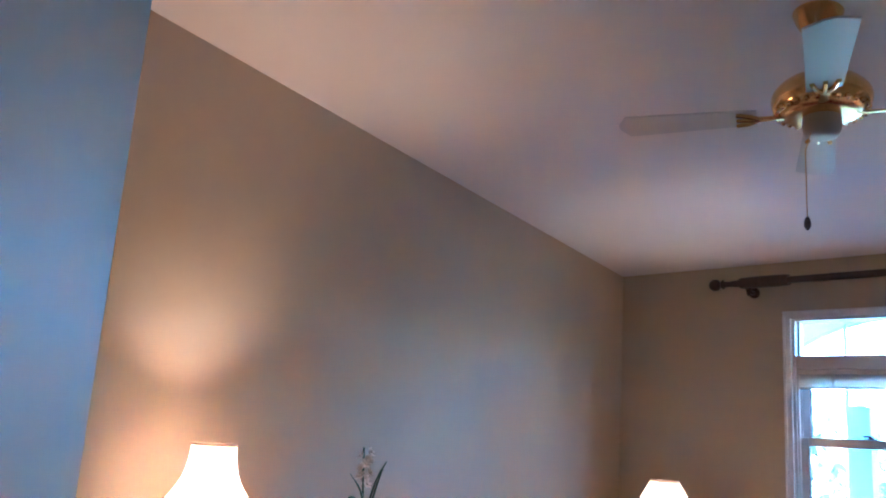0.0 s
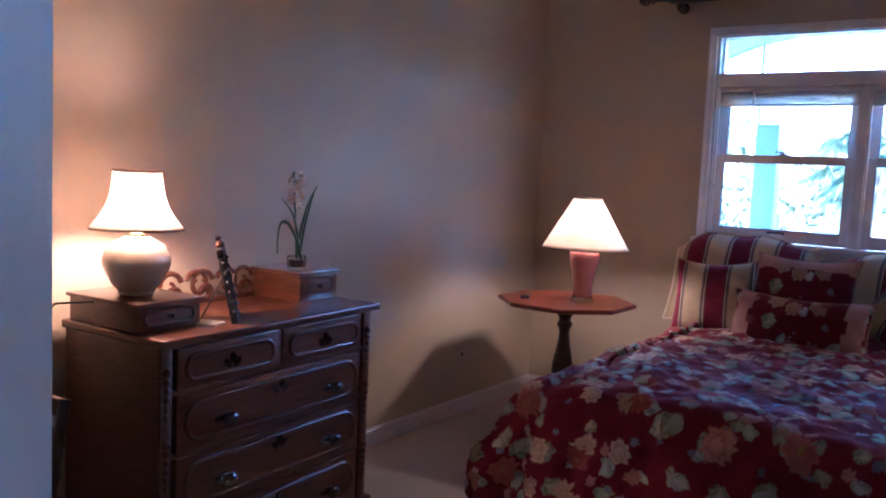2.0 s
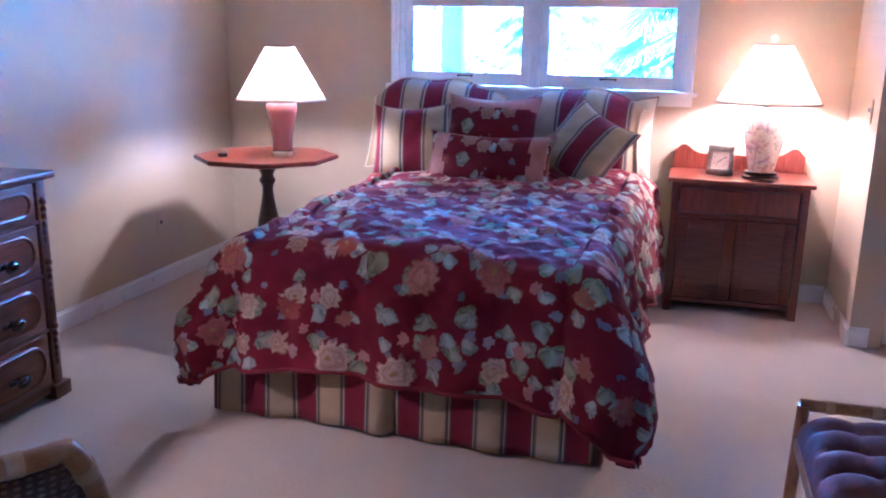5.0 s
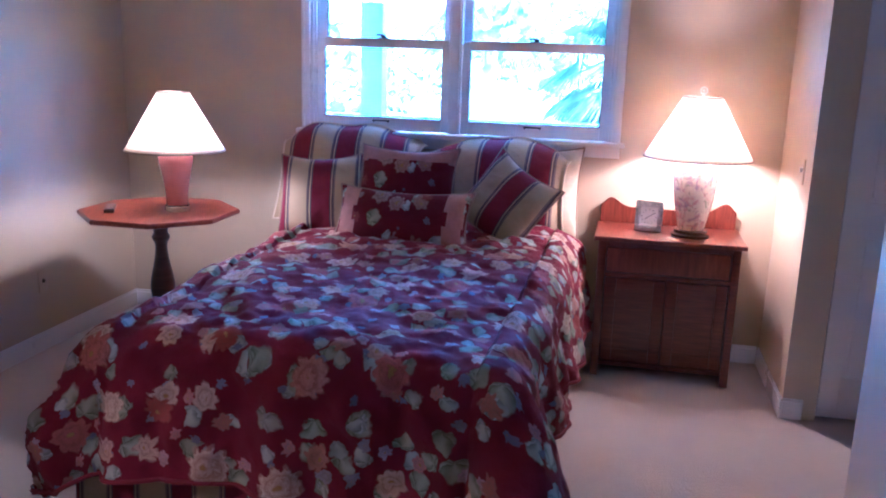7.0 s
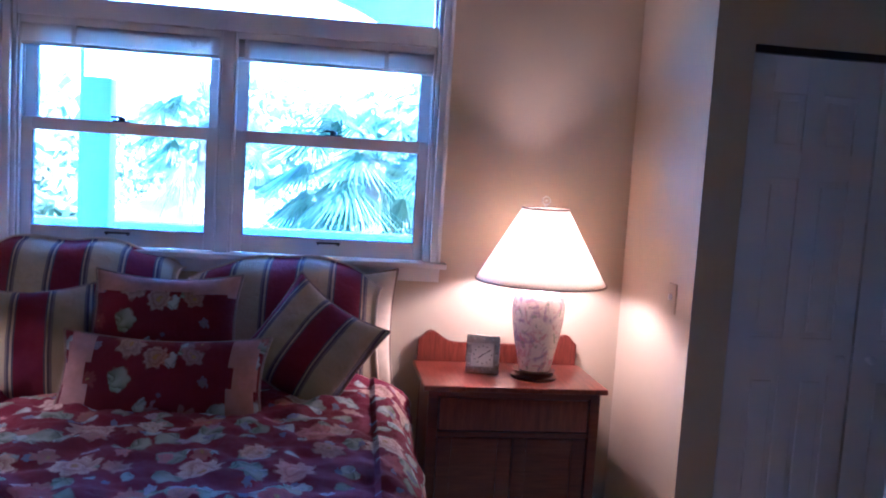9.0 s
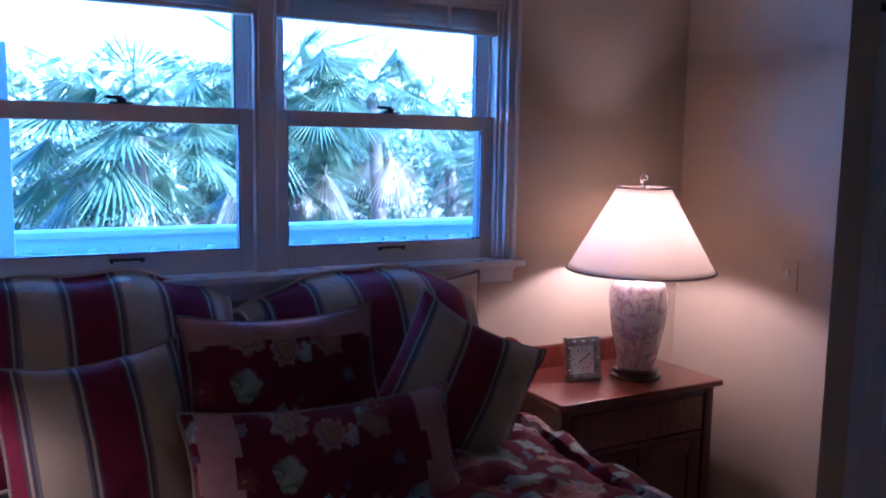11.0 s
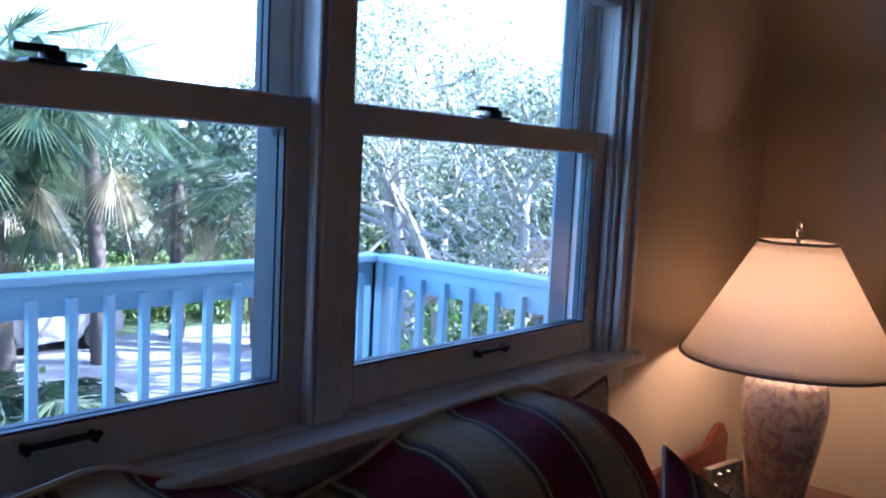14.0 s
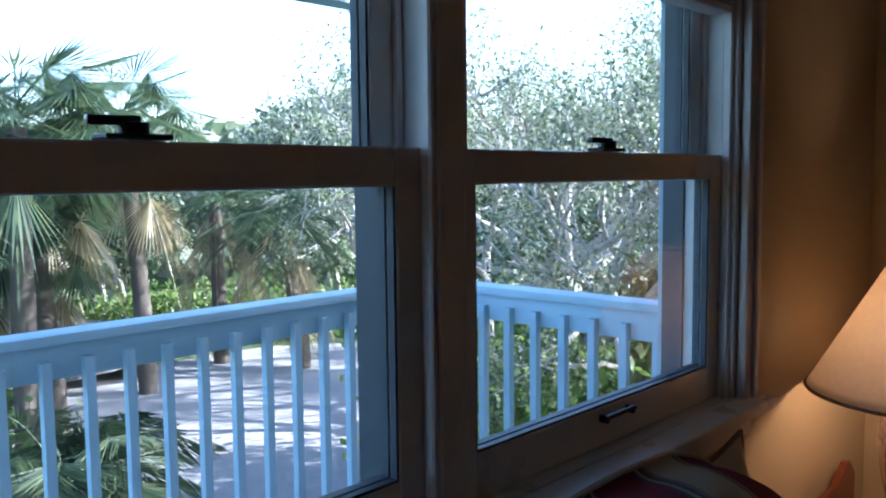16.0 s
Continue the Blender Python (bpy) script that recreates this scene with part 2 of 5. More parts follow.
add_box(bm, AX, AX + T, AY1 - T, EY1, -0.25, 3.2)
add_box(bm, AX, AX + T, EY1, EY0, 2.05, 3.2)
structure("wall_alcove_end", bm, M_wall, "tan wall at the alcove's end with a cased opening")
structure("wall_closet_back", box(XE + T, AX, 0.0, T, -0.25, 3.2), M_wall, "plain back wall of the closet")
structure("wall_alcove_south", box(XE + T, AX, AY1 - T, AY1, -0.25, 3.4), M_wall, "tan alcove wall")
# a dim room beyond the opening
bm = bmesh.new()
add_box(bm, AX + T, 8.2, 0.1, 0.2, -0.25, 2.5)
add_box(bm, AX + T, 8.2, -2.7, -2.6, -0.25, 2.5)
add_box(bm, 8.1, 8.2, -2.6, -1.05, -0.25, 2.5)
add_box(bm, 8.1, 8.2, 0.0, 0.1, -0.25, 2.5)
add_box(bm, 8.1, 8.2, -1.05, 0.0, 2.05, 2.5)
add_box(bm, 9.3, 9.4, -2.6, 0.2, -0.25, 2.5)
add_box(bm, AX + T, 9.4, -2.7, 0.2, 2.45, 2.55)
add_box(bm, 8.2, 9.4, 0.1, 0.2, -0.25, 2.5)
add_box(bm, 8.2, 9.4, -2.7, -2.6, -0.25, 2.5)
add_box(bm, 8.2, 9.4, -2.7, 0.2, -0.25, -0.01)
add_box(bm, AX, AX + T, AY0 + 0.12, 0.2, -0.25, 3.2)
add_box(bm, AX, AX + T, -2.7, AY1 - T, -0.25, 3.2)
structure("wall_beyond", bm, M_wall, "plain walls of the dim room beyond")
ceil_bm = prism([(0.02, CZ - 0.003), (YS - 0.0, ceil_at(YS)), (YS, ceil_at(YS) + 0.12), (0.02, CZ + 0.12)], 'x', -0.02, AX + T)
structure("ceiling", ceil_bm, M_ceil, "pale sloping ceiling")


def baseboard(x0, x1, y0, y1):
    """A moulded white skirting; the long side is the one along the wall."""
    bm = bmesh.new()
    add_box(bm, x0, x1, y0, y1, 0, 0.085, 0.003, 1)
    cx = 0.006 if abs(x1 - x0) < abs(y1 - y0) else 0
    cy = 0.006 if not cx else 0
    add_box(bm, x0 + cx, x1 - cx, y0 + cy, y1 - cy, 0.083, 0.10, 0.003, 1)
    return structure("baseboard", bm, M_trim, "white painted baseboard")


baseboard(0.0, 0.014, YS, 0)
baseboard(0.014, XE - 0.014, -0.014, 0)
baseboard(XE - 0.014, XE, AY0 - 0.014, -0.014)
baseboard(XE, CLX0 - 0.06, AY0 - 0.014, AY0)
baseboard(XE - 0.014, XE, YS, AY1 + 0.0)
baseboard(0.014, DX0 - 0.08, YS, YS + 0.014)

# ---- window ----
win = tagged(new("window_1"), "white double-hung twin window with a transom above", "window", "", "structure")


def wpart(name, bm, parent=win, mat=None, label=""):
    return part(name, bm, mat or M_trim, parent, label, soft=False)


cw = 0.045
bm = bmesh.new()
add_box(bm, WX0 - cw, WX0, -0.020, 0.0, 1.12, WZ1, 0.004)
add_box(bm, WX0 - cw, WX0 - cw + 0.016, -0.030, -0.0195, 1.12, WZ1 + 0.016, 0.003)
wpart("casing", bm)
bm = bmesh.new()
add_box(bm, WX1, WX1 + cw, -0.020, 0.0, 1.12, WZ1, 0.004)
add_box(bm, WX1 + cw - 0.016, WX1 + cw, -0.030, -0.0195, 1.12, WZ1 + 0.016, 0.003)
wpart("casing", bm)
bm = bmesh.new()
add_box(bm, WX0 - cw, WX1 + cw, -0.020, 0.0, WZ1, WZ1 + cw, 0.004)
add_box(bm, WX0 - cw, WX1 + cw, -0.030, -0.0195, WZ1 + cw - 0.016, WZ1 + cw, 0.003)
wpart("casing", bm)
bm = bmesh.new()
add_box(bm, WX0 - cw - 0.025, WX1 + cw + 0.025, -0.062, 0.0, 1.135, 1.158, 0.006, 3)
add_box(bm, WX0, WX1, 0.0, 0.10, 1.135, 1.158)
wpart("window_sill", bm)
bm = bmesh.new()
add_box(bm, WX0 - cw, WX1 + cw, -0.016, 0.0, 1.075, 1.135, 0.004)
wpart("apron", bm)
M_track = plain("dark_window_track_and_strip", (0.06, 0.075, 0.095), 0.5)
MX = 1.995            # middle of the mullion
FY0, FY1 = 0.0, 0.135  # depth of the frame
for nm, b in (("jamb", (WX0, WX0 + 0.018, FY0, FY1, 1.158, WZ1)), ("jamb", (WX1 - 0.018, WX1, FY0, FY1, 1.158, WZ1)),
              ("mullion", (MX - 0.0255, MX + 0.0255, 0.004, FY1, 1.158, 2.06)), ("transom_bar", (WX0 + 0.018, WX1 - 0.018, 0.0, FY1, 2.06, 2.142)),
              ("head_jamb", (WX0 + 0.018, WX1 - 0.018, FY0, FY1, WZ1 - 0.012, WZ1))):
    wpart(nm, box(*b, 0.003, 1))
for a, b in ((WX0 + 0.018, MX - 0.0255), (MX + 0.0255, WX1 - 0.018)):
    # stops that hold the sashes
    for x0, x1 in ((a, a + 0.012), (b - 0.012, b)):
        wpart("stop", box(x0, x1, 0.008, 0.028, 1.158, 2.06, 0.003, 1))
        wpart("parting_bead", box(x0, x1 - 0.003, 0.066, 0.074, 1.158, 2.06))


def sash(name, x0, x1, y0, y1, z0, z1, stile, bottom, top, label):
    s = new(name)
    s.parent = win
    s["label"] = label
    g = 0.004
    for b in ((x0, x0 + stile, z0, z1), (x1 - stile, x1, z0, z1), (x0 + stile, x1 - stile, z0, z0 + bottom), (x0 + stile, x1 - stile, z1 - top, z1)):
        part("sash_rail", box(b[0], b[1], y0, y1, b[2], b[3], 0.004, 2), M_trim, s, soft=False)
    m = (y0 + y1) / 2
    gp = part("pane", box(x0 + stile - g, x1 - stile + g, m - 0.002, m + 0.002, z0 + bottom - g, z1 - top + g), M_glass, s, soft=False)
    gp.visible_shadow = False
    # dark strips added over the sky-lit stile edges to imitate shade
    for b in ((x0 + stile, x0 + stile + 0.004, z0 + bottom, z1 - top), (x1 - stile - 0.004, x1 - stile, z0 + bottom, z1 - top), (x0 + stile + 0.004, x1 - stile - 0.004, z0 + bottom, z0 + bottom + 0.004)):
        part("edge_strip", box(b[0], b[1], m + 0.0025, y1 - 0.001, b[2], b[3]), M_track, s, "dark strip added to shade the sash edge", soft=False)
        part("edge_strip", box(b[0], b[1], y0 + 0.003, m - 0.0025, b[2], b[3]), M_track, s, "dark strip added to shade the sash edge", soft=False)
    return s


for x0, x1 in ((WX0 + 0.020, MX - 0.0265), (MX + 0.0265, WX1 - 0.020)):
    sash("lower_sash", x0, x1, 0.030, 0.064, 1.160, 1.665, 0.050, 0.070, 0.050, "white lower sash with a clear pane")
    sash("upper_sash", x0 + 0.004, x1 - 0.004, 0.076, 0.110, 1.617, 2.06, 0.046, 0.046, 0.05, "white upper sash with a clear pane")
    cx = (x0 + x1) / 2
    lk = part("sash_lock", box(cx - 0.035, cx + 0.035, 0.028, 0.062, 1.666, 1.672, 0.002, 1), M_black, win, "dark metal sash lock", soft=False)
    bm = lathe([(0, 0), (0.016, 0), (0.016, 0.012), (0, 0.014)], 20)
    part("cam", bm, M_black, lk, m=pose(cx, 0.045, 1.671))
    part("lever", box(-0.006, 0.045, -0.007, 0.007, 0.006, 0.016, 0.003), M_black, lk, m=pose(cx, 0.043, 1.674, 0, 0, 168))
    hd = part("sash_lift", box(cx - 0.05, cx + 0.05, 0.010, 0.018, 1.212, 1.220, 0.002, 1), M_black, win, "dark metal lift handle", soft=False)
    for sx in (-0.046, 0.038):
        part("bracket", box(cx + sx, cx + sx + 0.008, 0.011, 0.030, 1.206, 1.2195, 0.002, 1), M_black, hd, soft=False)
part("transom_frame", box(WX0 + 0.018, WX0 + 0.03, 0.05, 0.09, 2.142, WZ1 - 0.012), M_trim, win, soft=False)
part("transom_frame", box(WX1 - 0.03, WX1 - 0.018, 0.05, 0.09, 2.142, WZ1 - 0.012), M_trim, win, soft=False)
gp = part("transom_pane", box(WX0 + 0.02, WX1 - 0.02, 0.068, 0.072, 2.137, WZ1 - 0.01), M_glass, win, soft=False)
gp.visible_shadow = False
# outer casing takes the shade-blue rail colour, so that it looks darker
for x0, x1, z0, z1 in ((WX0 - 0.07, WX0, 1.08, WZ1 + 0.07), (WX1, WX1 + 0.07, 1.08, WZ1 + 0.07), (WX0, WX1, WZ1, WZ1 + 0.07)):
    wpart("outer_casing", box(x0, x1, 0.161, 0.185, z0, z1, 0.003, 1), mat=M_rail)
wpart("outer_sill", box(WX0 - 0.09, WX1 + 0.09, 0.136, 0.215, 1.10, 1.152, 0.004, 1))
for a, b in ((WX0 + 0.018, MX - 0.0255), (MX + 0.0255, WX1 - 0.018)):
    for x0, x1 in ((a, a + 0.010), (b - 0.010, b)):
        wpart("screen_track", box(x0, x1, 0.1115, 0.158, 1.158, 2.06), mat=M_track, label="dark screen track")

# an unseen roof over the house, added to keep sun off the deck
structure("unseen_shade_roof", prism([(0.16, 3.46), (-5.45, 4.35), (-8.0, 4.45), (-8.0, 4.6), (-3.8, 5.6), (0.16, 3.62)], 'x', -1.6, 9.6), M_ceil, "plain pitched roof, unseen, added to shade the deck")

# ---- fabric and ceramic materials ----


def fabric_finish(k, v, weave=900):
    k.p.inputs["Sheen Weight"].default_value = 0.04
    k.p.inputs["Sheen Roughness"].default_value = 0.5
    k.p.inputs["Specular IOR Level"].default_value = 0.22
    k.bump(k.math('ADD', k.noise(v, weave, 2), k.math('MULTIPLY', k.noise(v, 26, 4, 0.6, 0.8), 6.0)), 0.35, 0.004)


def blossoms(k, uv, scale, radius, petals, keep, shift, long=1.0):
    """Scattered petalled shapes on a plane: mask, distance from the middle, and a random value for each."""
    v = k.n("VectorMath", (0, uv), (1, shift), operation='ADD').outputs[0]
    warp = k.n("TexNoise", ("Vector", v), ("Scale", 14.0), ("Detail", 4.0))
    w = k.n("VectorMath", (0, warp.outputs["Color"]), (1, (0.5, 0.5, 0.5)), operation='SUBTRACT').outputs[0]
    w = k.n("VectorMath", (0, w), operation='SCALE')
    k.put(w.inputs["Scale"], 0.085)
    v = k.n("VectorMath", (0, v), (1, w.outputs[0]), operation='ADD').outputs[0]
    vo = k.n("TexVoronoi", ("Vector", v), ("Scale", scale), ("Randomness", 0.85), voronoi_dimensions='2D')
    d = k.n("VectorMath", (0, v), (1, vo.outputs["Position"]), operation='SUBTRACT').outputs[0]
    sp = k.n("SeparateXYZ", (0, d))
    rnd = k.n("SeparateColor", (0, vo.outputs["Color"]))
    ang = k.math('ADD', k.math('ARCTAN2', sp.outputs[1], sp.outputs[0]), k.math('MULTIPLY', rnd.outputs[2], 6.28))
    lob = k.math('ABSOLUTE', k.math('COSINE', k.math('MULTIPLY', ang, petals / 2)))
    if petals == 1:
        lob = k.math('POWER', lob, 2.6)
    rad = k.math('MULTIPLY', k.math('MULTIPLY_ADD', lob, long, 1.0 - long), k.math('MULTIPLY_ADD', rnd.outputs[1], 0.5 * radius, 0.75 * radius))
    dist = k.n("VectorMath", (0, d), operation='LENGTH').outputs["Value"]
    rel = k.math('DIVIDE', dist, k.math('ADD', rad, 0.0001))
    mask = k.n("MapRange", ("Value", rel), ("From Min", 1.0), ("From Max", 0.86)).outputs[0]
    mask = k.math('MULTIPLY', mask, k.math('LESS_THAN', rnd.outputs[0], keep))
    return mask, rel, rnd.outputs[1], lob


def floral(name, ground, big=3.0, leafy=1.0, dim=1.0):
    """Red cloth printed with roses, small blooms and leaves."""
    k = Mat(name, 0.85)
    uv = k.scaled(k.coord("UV"), (1.28, 1.28, 1.28))
    tone = k.noise(uv, 5, 4)
    col = k.ramp(tone, [(0.3, tuple(c * 0.75 for c in ground)), (0.7, ground)])
    for sc, r, keep, sh, a, b in ((6.4, 0.046, 0.7, (0.3, 0.7, 0), (0.10, 0.12, 0.075), (0.36, 0.38, 0.29)),
                                  (8.0, 0.040, 0.62, (5.1, 2.2, 0), (0.15, 0.18, 0.17), (0.44, 0.48, 0.44)),
                                  (5.0, 0.052, 0.5, (9.4, 7.7, 0), (0.09, 0.115, 0.075), (0.32, 0.35, 0.26))):
        m, rel, rn, lob = blossoms(k, uv, sc * 0.85, r * 1.55, 1, min(0.95, keep * leafy * 0.95), sh, 0.88)
        vein = k.mix(k.math('FRACT', k.math('MULTIPLY', lob, 3.0)), a, b)
        col = k.mix(m, col, vein)
    for sc, r, n, keep, sh, cols in ((7.0, 0.028, 6, 0.8, (3.3, 1.1, 0), ((0.13, 0.15, 0.26), (0.42, 0.40, 0.46), (0.55, 0.20, 0.18))),
                                     (4.2, 0.058, 7, 0.75, (7.3, 4.1, 0), ((0.36, 0.12, 0.10), (0.50, 0.30, 0.24), (0.62, 0.50, 0.38))),
                                     (big, 0.235 / big, 9, 0.72, (1.7, 8.3, 0), ((0.30, 0.055, 0.055), (0.48, 0.16, 0.14), (0.66, 0.52, 0.40)))):
        m, rel, rn, lob = blossoms(k, uv, sc, r, n, keep, sh, 0.30)
        cols = [tuple(c * dim + g * (1 - dim) for c, g in zip(q, ground)) for q in cols]
        own = k.ramp(rn, [(0.36, cols[0]), (0.6, cols[1]), (0.84, cols[2])])
        ring = k.noise(k.n("CombineXYZ", (0, k.math('MULTIPLY', rel, 3.4)), (1, k.math('MULTIPLY', lob, 1.6)), (2, rn)).outputs[0], 3.0, 3)
        own = k.mix(k.n("MapRange", ("Value", ring), ("From Min", 0.36), ("From Max", 0.72), ("To Max", 0.75)).outputs[0], own, tuple(c * 0.5 for c in cols[1]))
        arc = k.math('SINE', k.math('ADD', k.math('MULTIPLY', rel, 15.0), k.math('ADD', k.math('MULTIPLY', lob, 3.0), k.math('MULTIPLY', ring, 9.0))))
        own = k.mix(k.n("MapRange", ("Value", arc), ("From Min", 0.1), ("From Max", 0.9), ("To Max", 0.6)).outputs[0], own, tuple(c * 0.45 for c in cols[1]))
        own = k.mix(k.math('LESS_THAN', rel, 0.16), own, (0.34, 0.20, 0.07))
        col = k.mix(m, col, own)
    k.base(k.mix(k.math('MULTIPLY', k.noise(uv, 700, 2), 0.18), col, (0.05, 0.01, 0.015)))
    fabric_finish(k, uv)
    return k.m


RED, CREAM, NAVY = (0.175, 0.008, 0.034), (0.47, 0.375, 0.225), (0.085, 0.075, 0.10)


def striped(name, period=0.20, shift=0.0):
    """Wide wine-red and cream stripes with fine dark lines where they meet."""
    k = Mat(name, 0.85)
    uv = k.coord("UV")
    x = k.n("SeparateXYZ", (0, uv)).outputs[0]
    fr = k.math('FRACT', k.math('ADD', k.math('DIVIDE', x, period), shift + 20.0))
    nd = k.n("ValToRGB", ("Fac", fr))
    nd.color_ramp.interpolation = 'CONSTANT'
    stops = [(0.0, RED), (0.36, NAVY), (0.385, CREAM), (0.41, NAVY), (0.44, (0.20, 0.17, 0.15)), (0.47, CREAM), (0.86, (0.20, 0.17, 0.15)), (0.89, NAVY), (0.92, CREAM), (0.95, NAVY), (0.975, RED)]
    e = nd.color_ramp.elements
    while len(e) < len(stops):
        e.new(0.5)
    for el, (p, c) in zip(e, stops):
        el.position, el.color = p, (*c, 1)
    weave = k.noise(k.scaled(uv, (1, 14, 1)), 90, 3)
    k.base(k.mix(k.math('MULTIPLY', weave, 0.3), nd.outputs[0], (0.10, 0.03, 0.035)))
    fabric_finish(k, uv)
    return k.m


M_floral = floral("rose_print_cloth", (0.165, 0.004, 0.026), 2.9)
M_floral_s = floral("rose_print_cushion_cloth", (0.140, 0.005, 0.024), 5.0, 0.45, 0.55)
M_stripe = striped("striped_skirt_cloth", 0.205, 0.30)
M_stripe_p = striped("striped_cushion_cloth", 0.235, 0.1)
M_stripe_l = striped("striped_sham_cloth", 0.255, 0.18)
M_pink = plain("rose_pink_cloth", (0.36, 0.19, 0.165), 0.85, 0, 0.12, 30, 0.2)
M_hem = plain("wine_red_cloth", (0.15, 0.006, 0.018), 0.85, 0, 0.15, 30, 0.2)
M_cream = plain("cream_cotton", (0.62, 0.52, 0.38), 0.85, 0, 0.08, 22, 0.2)
M_cord = plain("twisted_piping", (0.28, 0.20, 0.15), 0.8, 0, 0.35, 160, 0.4)


def porcelain(name, ground, sprigs, rough=0.14):
    k = Mat(name, rough)
    v = k.coord()
    col = k.ramp(k.noise(v, 6, 3), [(0.3, tuple(c * 0.9 for c in ground)), (0.7, ground)])
    for sc, lo, hi, c in sprigs:
        n = k.noise(k.scaled(v, (1.0, 1.0, 0.8)), sc, 5, 0.62, 1.2)
        col = k.mix(k.n("MapRange", ("Value", n), ("From Min", lo), ("From Max", hi)).outputs[0], col, c)
    k.base(col)
    k.p.inputs["Coat Weight"].default_value = 0.6
    return k.m


M_vase = porcelain("flowered_porcelain", (0.66, 0.58, 0.50), ((20, 0.50, 0.62, (0.36, 0.27, 0.36)), (27, 0.53, 0.64, (0.48, 0.27, 0.29)), (34, 0.56, 0.66, (0.30, 0.31, 0.25))))
M_jar = porcelain("cream_glazed_stoneware", (0.52, 0.45, 0.36), ((9, 0.55, 0.8, (0.42, 0.35, 0.27)),), 0.22)
M_rose = porcelain("dusky_rose_ceramic", (0.28, 0.095, 0.08), ((12, 0.5, 0.8, (0.22, 0.07, 0.058)),), 0.2)
k = Mat("clear_glass", 0.02)
k.p.inputs["Transmission Weight"].default_value = 1.0
k.p.inputs["Base Color"].default_value = (0.93, 0.95, 0.95, 1)
M_clear = k.m
k = Mat("lamp_bulb", 0.4)
k.p.inputs["Emission Color"].default_value = (1.0, 0.66, 0.34, 1)
k.p.inputs["Emission Strength"].default_value = 6.0
M_bulb = k.m

# ---- bed ----
BX, BZ = 1.985, 0.705
BTURN = -2.0
bed = thing("bed", BX - 0.02, -1.24, 0, BTURN, "queen bed with a pleated wine-and-cream striped bed skirt", "bed")
part("box_spring", box(-0.70, 0.70, -1.03, 1.12, 0.05, 0.36, 0.04), M_cream, bed)
part("mattress", box(-0.70, 0.70, -1.03, 1.12, 0.365, 0.655, 0.07, 4), M_cream, bed)
for sx in (-0.6, 0.6):
    for sy in (-0.9, 0.9):
        part("leg", lathe([(0, 0), (0.025, 0), (0.03, 0.052), (0, 0.052)], 16), M_darkwood, bed, m=pose(sx, sy, 0))


def skirt(p0, p1, seed, name="bed_skirt"):
    """A gathered cloth panel from p0 to p1, hanging from 0.37 m to the floor."""
    bm = bmesh.new()
    uvl = bm.loops.layers.uv.new()
    a, b = Vector(p0), Vector(p1)
    L = (b - a).length
    d = (b - a).normalized()
    nrm = Vector((d.y, -d.x, 0))
    n, rows = int(L / 0.012), 9
    grid = []
    for i in range(n + 1):
        s = L * i / n
        col = []
        for j in range(rows + 1):
            h = j / rows
            low = 1 - h
            wave = 0.014 * math.sin(s * 13 + seed) + 0.010 * math.sin(s * 29 + seed * 2.1) + 0.02 * noise.noise((s * 3, seed, 0))
            pleat = -0.03 * math.exp(-((s - L / 2) / 0.02) ** 2)
            off = wave * (0.25 + 0.75 * low) + pleat * low + 0.018 * low
            z = 0.012 + 0.36 * h + 0.006 * math.sin(s * 13 + seed) * low
            p = a + d * s + nrm * off
            col.append((bm.verts.new((p.x, p.y, z)), (s, z)))
        grid.append(col)
    for i in range(n):
        for j in range(rows):
            q = (grid[i][j], grid[i + 1][j], grid[i + 1][j + 1], grid[i][j + 1])
            fc = bm.faces.new([c[0] for c in q])
            for lp, c in zip(fc.loops, q):
                lp[uvl].uv = c[1]
    ob = part(name, bm, M_stripe, bed, "gathered striped cotton skirt")
    sm = ob.modifiers.new("thickness", 'SOLIDIFY')
    sm.thickness = 0.004
    return ob


skirt((-0.73, -1.09, 0), (0.73, -1.09, 0), 0.4)
skirt((-0.74, 1.12, 0), (-0.74, -1.08, 0), 1.7)
skirt((0.74, -1.08, 0), (0.74, 1.12, 0), 2.9)


